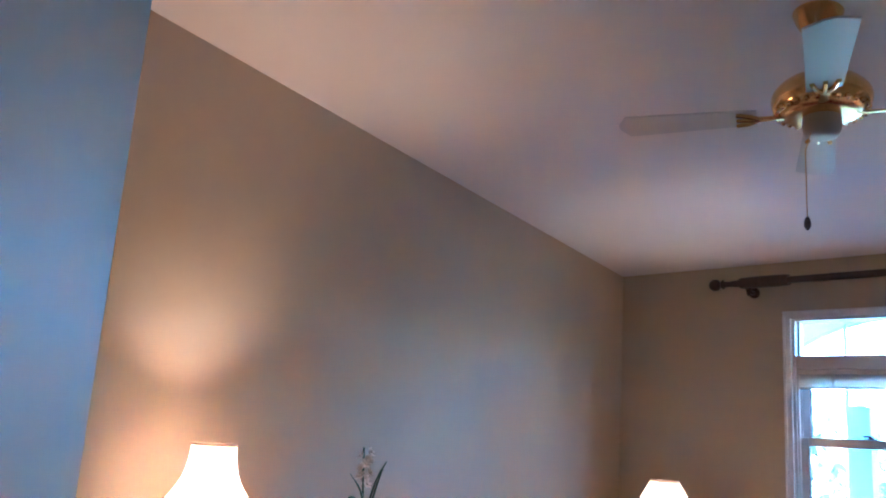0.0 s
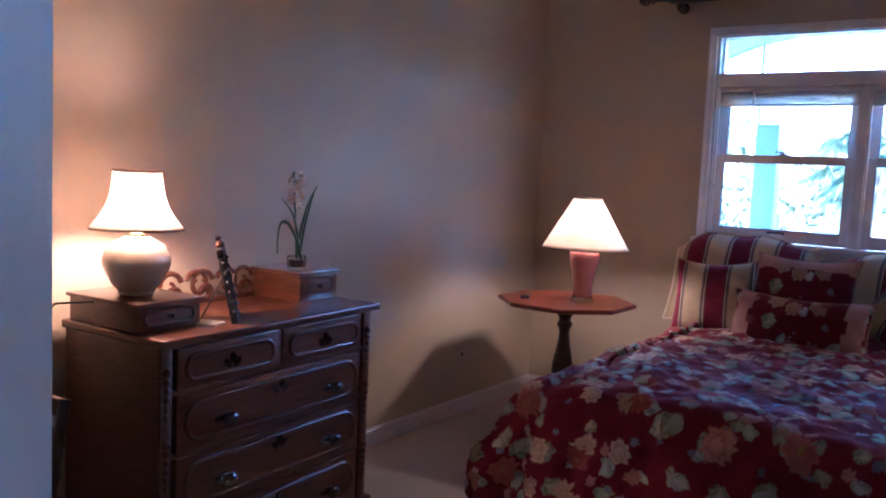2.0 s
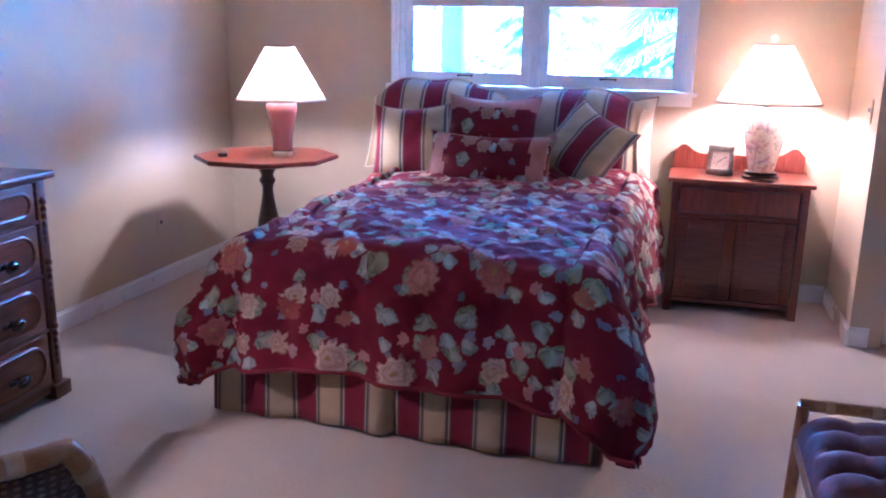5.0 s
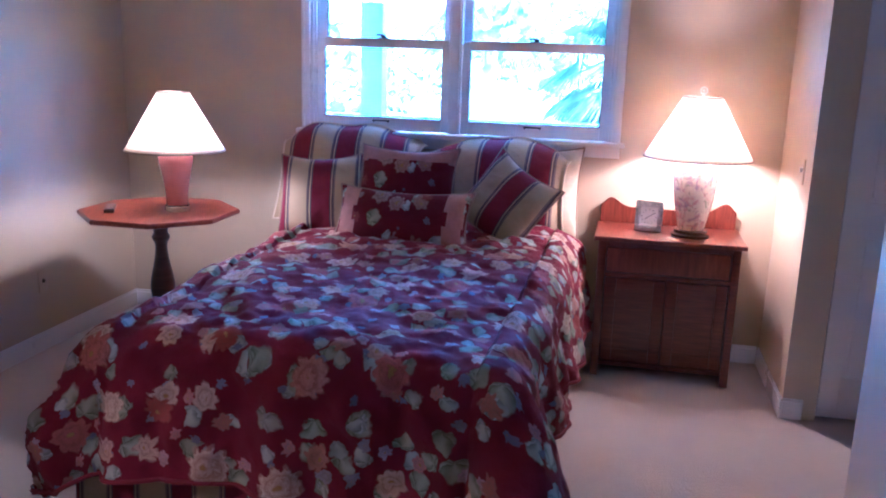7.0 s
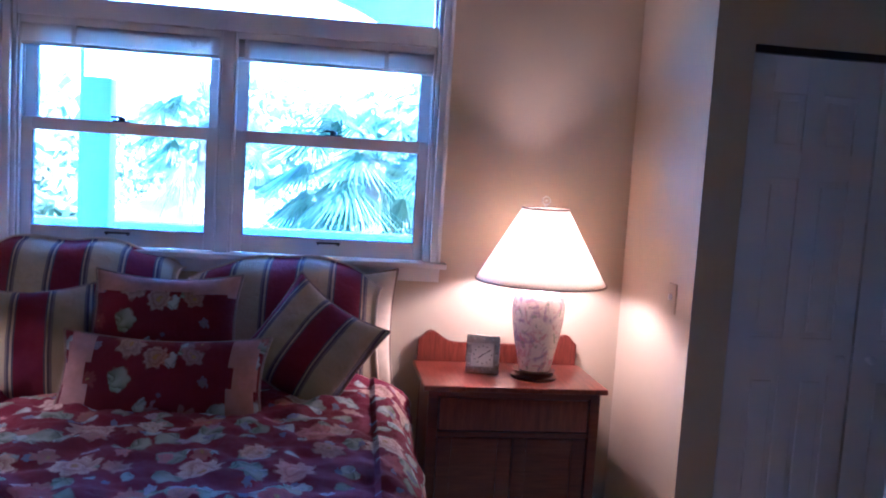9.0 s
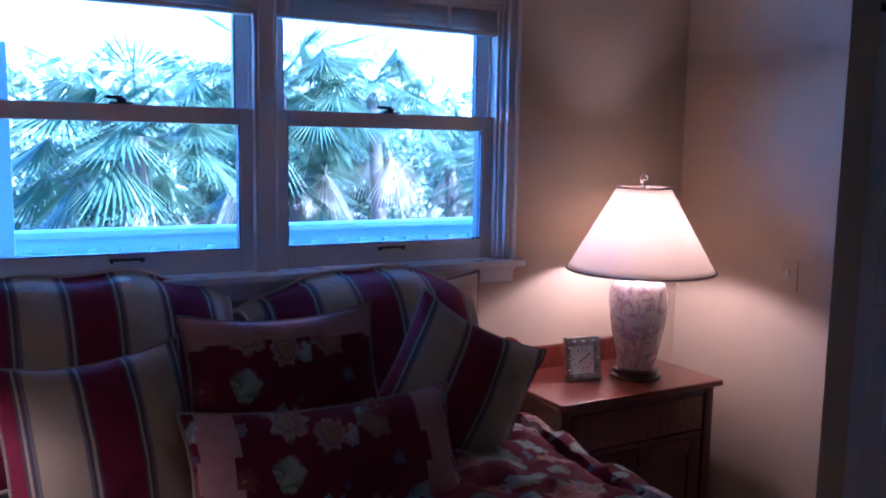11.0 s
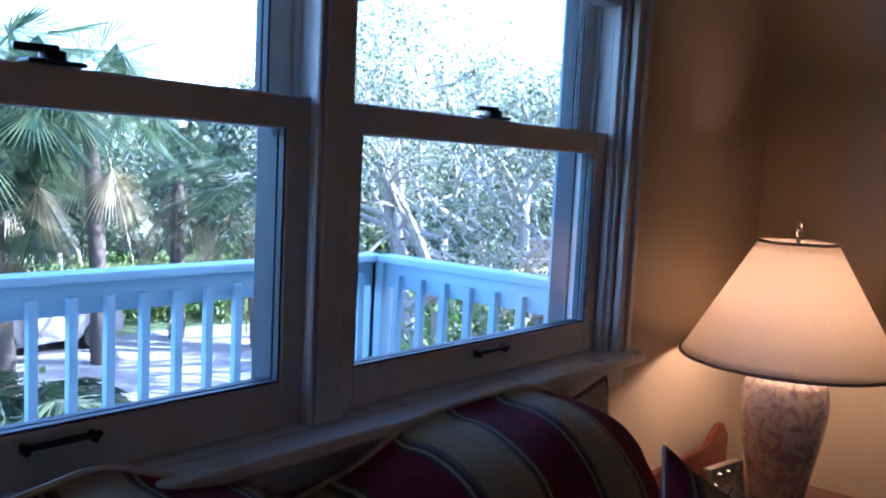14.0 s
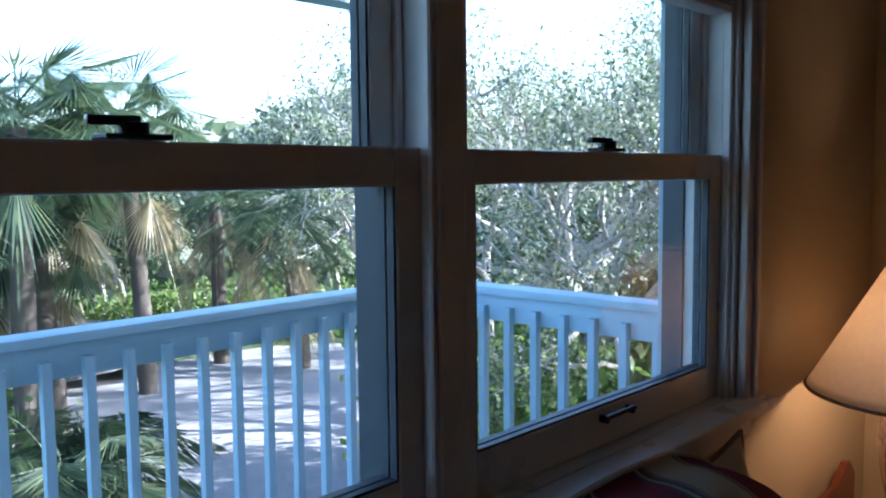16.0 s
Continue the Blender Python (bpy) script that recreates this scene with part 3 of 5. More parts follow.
def comforter():
    """A quilted bedspread that lies on the mattress and hangs down at both sides and the foot."""
    bm = bmesh.new()
    uvl = bm.loops.layers.uv.new()
    HW, L, R, over = 0.605, 1.86, 0.13, 0.548
    n_u, n_v = 150, 190
    us = [-HW - over + (2 * HW + 2 * over) * i / n_u for i in range(n_u + 1)]
    vs = [(L + over) * j / n_v for j in range(n_v + 1)]

    def drape(s):
        q = R * math.pi / 2
        if s < q:
            return R * math.sin(s / R), R * (1 - math.cos(s / R))
        return R + 0.17 * (s - q), R + 0.975 * (s - q)

    grid = []
    for u in us:
        col = []
        for v in vs:
            xo, yo = max(abs(u) - HW, 0), max(v - L, 0)
            sx = 1 if u > 0 else -1
            s = math.hypot(xo, yo)
            reach = 0.635 if u < 0 else 0.67
            ox, dz = drape(min(s, reach))
            th = math.atan2(yo, xo) if s > 0 else 0
            x = max(-HW, min(HW, u)) + sx * ox * math.cos(th)
            y = -min(v, L) - ox * math.sin(th)
            z = BZ - dz + 0.035 * (1 - v / L if v < L else 0) ** 1.0
            hang = min(1.0, s / 0.35)
            corner = (1.0 if xo > 0 and yo > 0 else 0.0) * math.sin(2 * th) * hang
            fold = 0.02 * math.sin((u if yo > xo else v) * 11 + 0.7) + 0.014 * math.sin((u if yo > xo else v) * 23 + 1.9)
            push = hang * fold + (0.16 if u < 0 else 0.22) * corner * math.sin(min(s, reach) / reach * math.pi * 0.80)
            if s > 0:
                x += sx * math.cos(th) * push
                y -= math.sin(th) * push
            # puffed quilting and creases
            qa = abs(math.sin((u * 1.0 + v) * 14.0)) * abs(math.sin((u - v) * 14.0))
            bump = 0.014 * qa + 0.018 * noise.noise((u * 4, v * 4, 0.3)) + 0.013 * noise.noise((u * 15, v * 15, 1.3)) + 0.006 * noise.noise((u * 34, v * 34, 2.3))
            bump += 0.010 * max(0, noise.noise((u * 3 + v * 5, v * 18, 4.0)))
            if s == 0 or hang < 0.4:
                z += bump
            else:
                x += sx * math.cos(th) * bump
                y -= math.sin(th) * bump
            if abs(u) < HW:
                z -= 0.02 * (abs(u) / HW) ** 4
            z += 0.02 * noise.noise((u * 2.2, v * 2.2, 9.0)) * hang
            col.append((bm.verts.new((x, y, max(z, 0.03))), (u, v)))
        grid.append(col)
    for i in range(n_u):
        for j in range(n_v):
            q = (grid[i][j], grid[i + 1][j], grid[i + 1][j + 1], grid[i][j + 1])
            fc = bm.faces.new([c[0] for c in q])
            for lp, c in zip(fc.loops, q):
                lp[uvl].uv = c[1]
    edge = [grid[0][j][0].co.copy() for j in range(n_v)] + [grid[i][n_v][0].co.copy() for i in range(n_u)] + [grid[n_u][j][0].co.copy() for j in range(n_v, -1, -1)]
    return bm, edge


cf = thing("comforter", BX + 0.03, -0.35, 0, BTURN, "wine-red quilted comforter printed with cream and pink roses, on the bed", "comforter")
bm, hem = comforter()
ob = part("cover", bm, M_floral, cf)
part("hem", tube(hem, 0.009, 6), M_hem, cf, "stitched red hem")
sm = ob.modifiers.new("thickness", 'SOLIDIFY')
sm.thickness, sm.offset = 0.018, -1
tagged(ob, "rose-print quilted cotton")


def pillow_bm(w, h, th, seed=0.0, flange=0.0, band=0.0, droop=0.0):
    """A stuffed cushion in its own plane, with concave edges and pointed corners. band: width of plain end bands."""
    bm = bmesh.new()
    uvl = bm.loops.layers.uv.new()
    n = 34
    side = {}
    for sg in (1, -1):
        for i in range(n + 1):
            for j in range(n + 1):
                if sg < 0 and (i in (0, n) or j in (0, n)):
                    side[sg, i, j] = side[1, i, j]
                    continue
                u, v = 2 * i / n - 1, 2 * j / n - 1
                u, v = math.sin(u * math.pi / 2) * 0.6 + u * 0.4, math.sin(v * math.pi / 2) * 0.6 + v * 0.4
                x = w / 2 * u * (1 - 0.075 * (1 - v * v) * abs(u) ** 2)
                y = h / 2 * v * (1 - 0.075 * (1 - u * u) * abs(v) ** 2)
                uf, vf = min(1, abs(u) * (1 + flange)), min(1, abs(v) * (1 + flange))
                t = th / 2 * ((1 - uf ** 2.4) * (1 - vf ** 2.4)) ** 0.55
                t *= 1 + 0.22 * noise.noise((x * 5 + seed, y * 5, sg))
                t += 0.006 * noise.noise((x * 16, y * 16 + seed, 2.0 * sg)) * (1 if t > 0.01 else 0)
                y -= 0.02 * (1 - u * u) * (v + 1) / 2
                px, py, pz = x, y, sg * t
                if v > 0 and droop:
                    w3 = abs(u) ** 2.5 * v * v
                    py -= droop * w3
                    pz -= 0.5 * droop * (v ** 3 + w3) - 0.3 * droop * noise.noise((x * 7, seed, 0)) * v
                    py += 0.25 * droop * noise.noise((x * 6, seed + 3, 0)) * v
                side[sg, i, j] = (bm.verts.new((px, py, pz)), (x, y))
    for sg in (1, -1):
        for i in range(n):
            for j in range(n):
                q = [side[sg, i, j], side[sg, i + 1, j], side[sg, i + 1, j + 1], side[sg, i, j + 1]]
                if sg < 0:
                    q = q[::-1]
                fc = bm.faces.new([c[0] for c in q])
                if band > 0 and w / 2 - band < abs(sum(c[1][0] for c in q) / 4) < w / 2 - 0.035 or band < 0 and sum(c[1][1] for c in q) / 4 > h / 2 + band:
                    fc.material_index = 1
                for lp, c in zip(fc.loops, q):
                    lp[uvl].uv = c[1]
    edge = [side[1, i, 0][0].co.copy() for i in range(n)] + [side[1, n, j][0].co.copy() for j in range(n)]
    edge += [side[1, i, n][0].co.copy() for i in range(n, 0, -1)] + [side[1, 0, j][0].co.copy() for j in range(n, 0, -1)]
    return bm, edge


def pillow(name, m, w, h, th, mats, label, seed, flange=0.0, band=0.0, droop=0.0, cord=M_cord, group="cushions on the bed"):
    th_ob = thing(name, 0, 0, 0, 0, label, "pillow", group)
    th_ob.matrix_basis = m
    bm, edge = pillow_bm(w, h, th, seed, flange, band, droop)
    part("cover", bm, mats, th_ob)
    part("piping", tube(edge, 0.0055, 6, True), cord, th_ob)
    return th_ob


pillow("pillow_sham", pose(1.46, -0.20, 0.965, 74, 0, 3), 0.82, 0.60, 0.20, M_stripe_l, "large striped pillow sham leaning against the wall", 0.3, 0.10, 0, 0.13, M_cream)
pillow("pillow_sham", pose(2.265, -0.215, 0.945, 72, 0, -3), 0.80, 0.57, 0.25, M_stripe_l, "large striped pillow sham with a folded corner", 4.3, 0.10, 0, 0.13, M_cream)
pillow("sleeping_pillow", pose(2.435, -0.105, 0.885, 80, 0, -2), 0.58, 0.50, 0.15, M_cream, "cream cotton pillow standing behind the striped sham", 7.7)
pillow("throw_pillow", pose(1.43, -0.56, 0.875, 66, 0, 6) @ pose(0, 0, 0, 0, 0, 3), 0.43, 0.43, 0.17, M_stripe_p, "square wine-and-cream striped throw pillow", 1.3)
pillow("throw_pillow", pose(1.875, -0.53, 0.975, 68, 0, -2), 0.51, 0.34, 0.16, [M_floral_s, M_pink], "rose-print throw pillow with a pink top band", 2.3, 0, -0.09)
pillow("lumbar_pillow", pose(1.91, -0.75, 0.815, 62, 0, -3), 0.68, 0.31, 0.17, [M_floral_s, M_pink], "long rose-print lumbar pillow with pink bands near its ends", 3.3, 0, 0.115)
pillow("throw_pillow", pose(2.385, -0.54, 0.895, 64, 0, -12) @ pose(0, 0, 0, 0, 0, -30), 0.41, 0.41, 0.16, M_stripe_p, "striped throw pillow propped on its corner", 5.3)


# ---- lamps ----


def table_lamp(name, x, y, z, body, body_mat, shade, label, shade_label, power, foot=None, finial=True, bell=0.0, color=(1.0, 0.42, 0.135)):
    """body: turned profile above z; shade: bottom z, bottom radius, top z, top radius."""
    lp = thing(name, x, y, z, 0, label, "lamp", "table lamps")
    part("base", lathe(curve_prof(body), 48), body_mat, lp)
    if foot:
        part("foot", lathe(foot[0], 40), foot[1], lp, foot[2])
    z0, r0, z1, r1 = shade
    top = body[-1][1]
    part("neck", lathe([(0, top - 0.01), (0.022, top - 0.01), (0.024, top + 0.008), (0.012, top + 0.02), (0.010, top + 0.06), (0, top + 0.06)], 24), M_brass, lp, "brass neck")
    prof = []
    n = 14
    for i in range(n + 1):
        f = i / n
        prof.append((r0 + (r1 - r0) * f - bell * math.sin(f * math.pi) * (1 - 0.35 * f), z0 + (z1 - z0) * f))
    bm = lathe(prof, 72)
    sh = part("shade", bm, M_shade, lp, shade_label)
    sm = sh.modifiers.new("thickness", 'SOLIDIFY')
    sm.thickness = 0.002
    for r, zz in ((r0, z0), (r1, z1)):
        part("shade_trim", tube([(r * 1.003 * math.cos(a), r * 1.003 * math.sin(a), zz) for a in (2 * math.pi * i / 64 for i in range(64))], 0.004, 6, True), M_cord, sh, "braided edge trim")
    zc = (z0 + z1) / 2 - 0.03
    part("bulb", lathe(curve_prof([(0, zc - 0.05), (0.014, zc - 0.05), (0.016, zc - 0.025), (0.030, zc + 0.015), (0.022, zc + 0.043), (0, zc + 0.05)], 6), 20), M_bulb, lp).visible_shadow = False
    bm = bmesh.new()
    for s in (-1, 1):
        add_tube(bm, [(0, s * 0.010, top + 0.03), (0, s * 0.055, zc - 0.03), (0, s * 0.06, zc + 0.03), (0, s * 0.012, z1 - 0.012), (0, 0, z1 - 0.008)], 0.0018, 6)
    for a in range(3):
        add_tube(bm, [(0, 0, z1 - 0.008), (r1 * math.cos(a * 2.094), r1 * math.sin(a * 2.094), z1 - 0.003)], 0.0016, 6)
    part("harp", bm, M_brass, lp)
    if finial:
        bm = lathe([(0, z1 - 0.008), (0.006, z1 - 0.006), (0.004, z1 + 0.015), (0, z1 + 0.02)], 16)
        add_tube(bm, [(0.016 * math.cos(a), 0, z1 + 0.032 + 0.016 * math.sin(a)) for a in (2 * math.pi * i / 20 for i in range(20))], 0.003, 6, True)
        add_lathe(bm, [(0, -0.006), (0.007, 0), (0, 0.006)], 12, pose(0, 0, z1 + 0.032))
        part("finial", bm, M_silver, lp, "openwork metal finial")
    b = lamp("lamp_light", 'POINT', pose(x, y, z + zc), power, color)
    b.data.shadow_soft_size = 0.055
    return lp


NZ = 0.736
table_lamp("table_lamp", 3.288, -0.268, NZ, [(0.060, 0.035), (0.066, 0.04), (0.078, 0.10), (0.098, 0.20), (0.107, 0.28), (0.098, 0.335), (0.070, 0.362), (0.040, 0.37)], M_vase,
           (0.395, 0.262, 0.690, 0.093), "porcelain vase table lamp painted with purple flowers, lit", "cream pleated empire shade, lit", L3,
           ([(0, 0), (0.092, 0), (0.095, 0.012), (0.080, 0.018), (0.080, 0.026), (0.086, 0.034), (0.060, 0.038), (0, 0.038)], M_darkwood, "black lacquered wooden foot"))
table_lamp("table_lamp", 0.795, -0.865, 0.80, [(0.050, 0.03), (0.052, 0.04), (0.056, 0.10), (0.072, 0.19), (0.085, 0.25), (0.078, 0.285), (0.050, 0.30), (0.03, 0.302)], M_rose,
           (0.300, 0.235, 0.575, 0.075), "dusky rose ceramic table lamp with a wide white shade, lit", "white coolie shade, lit", L2,
           ([(0, 0), (0.056, 0), (0.060, 0.006), (0.060, 0.026), (0.054, 0.032), (0, 0.032)], M_clear, "clear glass foot"), finial=False)
table_lamp("table_lamp", 0.305, -3.365, 1.015, [(0.052, 0.0), (0.062, 0.006), (0.062, 0.016), (0.085, 0.045), (0.112, 0.10), (0.113, 0.135), (0.090, 0.175), (0.050, 0.198), (0.040, 0.205)], M_jar,
           (0.232, 0.156, 0.430, 0.082), "cream stoneware jar lamp with a bell shade, lit", "white bell shade, lit", L1, finial=False, bell=0.028)

# ---- nightstand, clock ----
ns = thing("nightstand", 3.183, -0.258, 0, 0, "cherry-wood nightstand with plain drawer, doors and scrolled back rail", "nightstand")
part("top", box(-0.365, 0.365, -0.19, 0.24, NZ - 0.022, NZ, 0.006, 3), M_cherry_x, ns)
bm = bmesh.new()
add_box(bm, -0.34, -0.318, -0.165, 0.19, 0.05, NZ - 0.022, 0.002)
add_box(bm, 0.318, 0.34, -0.165, 0.19, 0.05, NZ - 0.022, 0.002)
add_box(bm, -0.318, 0.318, 0.175, 0.19, 0.05, NZ - 0.022)
add_box(bm, -0.318, 0.318, -0.15, 0.175, 0.055, 0.075)
add_box(bm, -0.318, 0.318, -0.163, 0.175, 0.53, 0.55)
add_box(bm, -0.318, 0.318, -0.163, -0.145, NZ - 0.05, NZ - 0.022)
part("body", bm, M_cherry_shaded, ns)
for sx in (-1, 1):
    for sy in (-0.147, 0.172):
        part("leg", box(sx * 0.322 - 0.02, sx * 0.322 + 0.02, sy - 0.02, sy + 0.02, 0, NZ - 0.024, 0.004), M_cherry_shaded, ns)
dr = part("drawer", box(-0.296, 0.296, -0.164, -0.13, 0.555, 0.682, 0.004), M_cherry_x, ns)
for sx in (-1, 1):
    x0, x1 = sorted((sx * 0.003, sx * 0.297))
    bm = bmesh.new()
    add_box(bm, x0, x0 + 0.055, -0.160, -0.142, 0.085, 0.525, 0.003)
    add_box(bm, x1 - 0.055, x1, -0.160, -0.142, 0.085, 0.525, 0.003)
    add_box(bm, x0 + 0.055, x1 - 0.055, -0.160, -0.142, 0.085, 0.15, 0.003)
    add_box(bm, x0 + 0.055, x1 - 0.055, -0.160, -0.142, 0.465, 0.525, 0.003)
    add_box(bm, x0 + 0.05, x1 - 0.05, -0.152, -0.145, 0.145, 0.47)
    part("door", bm, M_cherry_shaded, ns)
out = []
for i in range(41):
    x = -0.35 + 0.70 * i / 40
    a = 0.35 - abs(x)
    hgt = 0.085 + 0.05 * math.exp(-((a - 0.055) / 0.055) ** 2) * min(1, (a + 0.02) / 0.05)
    out.append((x, NZ + hgt))
bm = prism([(0.35, NZ), *out[::-1], (-0.35, NZ)], 'y', 0.220, 0.238, 0.003)
part("back_rail", bm, M_cherry_x, ns, "scrolled cherry back rail")

ck = thing("desk_clock", 3.08, -0.225, NZ, -10, "square desk clock in an ornate pewter frame on the nightstand", "clock")
bm = bmesh.new()
for a, b, c, d in ((-0.055, 0.055, 0, 0.022), (-0.055, 0.055, 0.100, 0.125), (-0.055, -0.036, 0.022, 0.100), (0.036, 0.055, 0.022, 0.100)):
    add_box(bm, a, b, -0.012, 0.010, c, d, 0.004)
for i in range(12):
    a = i * math.pi / 6
    add_lathe(bm, [(0, -0.004), (0.006, 0), (0, 0.004)], 8, pose(0.046 * max(-1, min(1, 1.3 * math.cos(a))), -0.012, 0.062 + 0.05 * max(-1, min(1, 1.3 * math.sin(a)))))
part("frame", bm, M_silver, ck, "ornate pewter frame", pose(0, 0, 0, -8, 0, 0))
dial = part("dial", box(-0.037, 0.037, -0.004, 0.006, 0.021, 0.101), plain("clock_dial", (0.72, 0.70, 0.66), 0.5), ck, "white dial", pose(0, 0, 0, -8, 0, 0))
for i in range(12):
    a = i * math.pi / 6
    part("hour_mark", box(-0.0012, 0.0012, -0.0006, 0, 0.026, 0.031), M_black, dial, m=pose(0, -0.004, 0.061) @ pose(0, 0, 0, 0, math.degrees(a), 0), soft=False)
part("pointer", box(-0.0016, 0.0016, -0.001, 0, 0, 0.018), M_black, dial, m=pose(0, -0.0052, 0.061, 0, -128, 0), soft=False)
part("pointer", box(-0.0012, 0.0012, -0.001, 0, 0, 0.027), M_black, dial, m=pose(0, -0.0066, 0.061, 0, 55, 0), soft=False)
part("strut", box(-0.012, 0.012, 0.008, 0.05, 0, 0.006), M_silver, ck)
ck.scale = (1.24, 1.24, 1.24)

# ---- octagonal table ----
tb = thing("pedestal_table", 0.70, -0.87, 0, 0, "octagonal cherry tilt-top pedestal table in the corner", "table")
R8 = 0.385
bm = lathe([(0, 0.772), (R8 - 0.02, 0.772), (R8, 0.778), (R8 + 0.004, 0.790), (R8 - 0.004, 0.80), (0, 0.80)], 8)
part("tabletop", bm, M_cherry_x, tb, m=pose(0, 0, 0, 0, 0, 22.5), soft=False)
part("block", box(-0.11, 0.11, -0.09, 0.09, 0.735, 0.772, 0.01), M_darkwood, tb)
part("pedestal", lathe(curve_prof([(0, 0.16), (0.05, 0.16), (0.055, 0.20), (0.035, 0.26), (0.052, 0.34), (0.060, 0.42), (0.036, 0.55), (0.030, 0.62), (0.045, 0.66), (0.034, 0.69), (0.05, 0.735), (0, 0.735)], 6), 32), M_darkwood, tb)
for a in (20, 140, 260):
    bm = bmesh.new()
    pts = [Vector((0.03, 0, 0.24)), Vector((0.12, 0, 0.23)), Vector((0.22, 0, 0.14)), Vector((0.30, 0, 0.045)), Vector((0.345, 0, 0.022))]
    add_tube(bm, pts, [0.032, 0.030, 0.025, 0.021, 0.021], 10)
    part("leg", bm, M_darkwood, tb, m=pose(0, 0, 0, 0, 0, a))
rm = thing("remote_control", 0.50, -0.98, 0.80, 28, "black remote control on the octagonal table", "remote")
part("case", box(-0.024, 0.024, -0.08, 0.08, 0, 0.02, 0.006, 3), M_black, rm)
for i in range(4):
    for j in range(3):
        part("button", box(-0.016 + j * 0.012, -0.008 + j * 0.012, -0.05 + i * 0.022, -0.038 + i * 0.022, 0.0195, 0.0225, 0.001, 1), M_cord, rm)

# ---- dresser ----
DW, DT = 1.14, 0.915
ds = thing("dresser", 0.055, -2.945, 0, 3.0, "walnut chest of drawers with carved pulls and two small top boxes", "dresser")
hy = DW / 2
for y0 in (-hy + 0.014, hy - 0.049):
    part("side_panel", box(0.01, 0.50, y0, y0 + 0.035, 0.0, DT - 0.028), M_walnut, ds, soft=False)
part("back_panel", box(0.01, 0.025, -hy + 0.055, hy - 0.055, 0.03, DT - 0.028), M_walnut, ds, soft=False)
for zz in (0.062, 0.288, 0.508, 0.722, DT - 0.035):
    part("drawer_rail", box(0.03, 0.503, -hy + 0.055, hy - 0.055, zz - 0.007, zz + 0.007), M_walnut, ds, soft=False)
part("divider", box(0.40, 0.503, -0.008, 0.008, 0.729, DT - 0.042), M_walnut, ds, soft=False)
part("apron", box(0.485, 0.500, -hy + 0.055, hy - 0.055, 0.028, 0.055), M_walnut, ds, soft=False)
part("top", box(0.0, 0.545, -hy, hy, DT - 0.028, DT, 0.008, 3), M_walnut_x, ds)


def stadium(y0, y1, z0, z1, n=14):
    r = (z1 - z0) / 2
    zc = (z0 + z1) / 2
    pts = [(y1 - r + r * math.cos(a), zc + r * math.sin(a)) for a in (-math.pi / 2 + math.pi * i / n for i in range(n + 1))]
    return pts + [(y0 + r - r * math.cos(a), zc - r * math.sin(a)) for a in (-math.pi / 2 + math.pi * i / n for i in range(n + 1))]


def carved_pull(parent, y, z):
    bm = bmesh.new()
    add_lathe(bm, curve_prof([(0, 0.0), (0.013, 0.0), (0.010, 0.012), (0.020, 0.024), (0.024, 0.034), (0.014, 0.044), (0, 0.047)], 4), 20, Matrix.Diagonal((1.0, 1.5, 1.0, 1)))
    for s in (-1, 1):
        add_lathe(bm, [(0, 0), (0.016, 0.004), (0.010, 0.013), (0, 0.016)], 12, pose(0, s * 0.030, 0.002) @ Matrix.Diagonal((0.8, 1.5, 1.0, 1)))
    part("carved_pull", bm, M_pull, parent, "carved dark wooden fruit pull", pose(0.520, y, z, 0, 90, 0))


M_pull = wood("polished_carved_wood", (0.012, 0.007, 0.006), (0.03, 0.015, 0.011), (0.06, 0.03, 0.02), 0.14)


def drawer(y0, y1, z0, z1, pulls):
    d = part("drawer", box(0.42, 0.508, y0, y1, z0, z1, 0.003), M_walnut_y, ds)
    m = 0.028
    ring = stadium(y0 + 0.035, y1 - 0.035, z0 + m, z1 - m)
    bm = prism(ring, 'x', 0.507, 0.513, 0.002)
    part("panel", bm, M_walnut_y, d)
    part("moulding", tube([(0.513, p[0], p[1]) for p in ring], 0.0085, 8, True), M_walnut, d, "oval applied moulding")
    yc, zt = (y0 + y1) / 2, (z0 + z1) / 2 + (0.0 if not pulls else 0.045)
    bm = bmesh.new()
    for s in (-1, 1):
        add_lathe(bm, [(0, 0), (0.018, 0.001), (0.014, 0.007), (0, 0.009)], 14, pose(0.012, s * 0.022, 0, 0, 0, s * 40) @ Matrix.Diagonal((0.75, 1.3, 1, 1)))
    add_lathe(bm, [(0, 0), (0.014, 0.0), (0.012, 0.011), (0, 0.013)], 14, pose(-0.008, 0, 0) @ Matrix.Diagonal((1.4, 0.9, 1, 1)))
    part("escutcheon", bm, M_pull, d, "carved leaf keyhole plate", pose(0.512, yc, zt, 0, 90, 0))
    for s in pulls:
        carved_pull(d, yc + s * 0.285, (z0 + z1) / 2 - 0.012)


IY = hy - 0.085
drawer(-IY, -0.010, 0.731, 0.872, ())
drawer(0.010, IY, 0.731, 0.872, ())
for z0, z1 in ((0.517, 0.713), (0.297, 0.499), (0.071, 0.279)):
    drawer(-IY, IY, z0, z1, (-1, 1))
for s in (-1, 1):
    y = s * (hy - 0.042)
    pl = part("corner_post", box(0.455, 0.508, y - 0.026, y + 0.026, 0.0, DT - 0.028, 0.012, 2), M_walnut, ds)
    for z0 in (0.80, 0.56, 0.30):
        for i in range(6):
            r = 0.016 - 0.0018 * i
            part("carved_drop", lathe(curve_prof([(0, -0.017), (r, -0.006), (r * 0.8, 0.008), (0, 0.017)], 3), 12), M_walnut, pl, m=pose(0.508, y, z0 - i * 0.03))
    part("foot", box(0.40, 0.525, y - 0.045, y + 0.050 if s > 0 else y + 0.035, 0.0, 0.060, 0.008), M_walnut, ds)


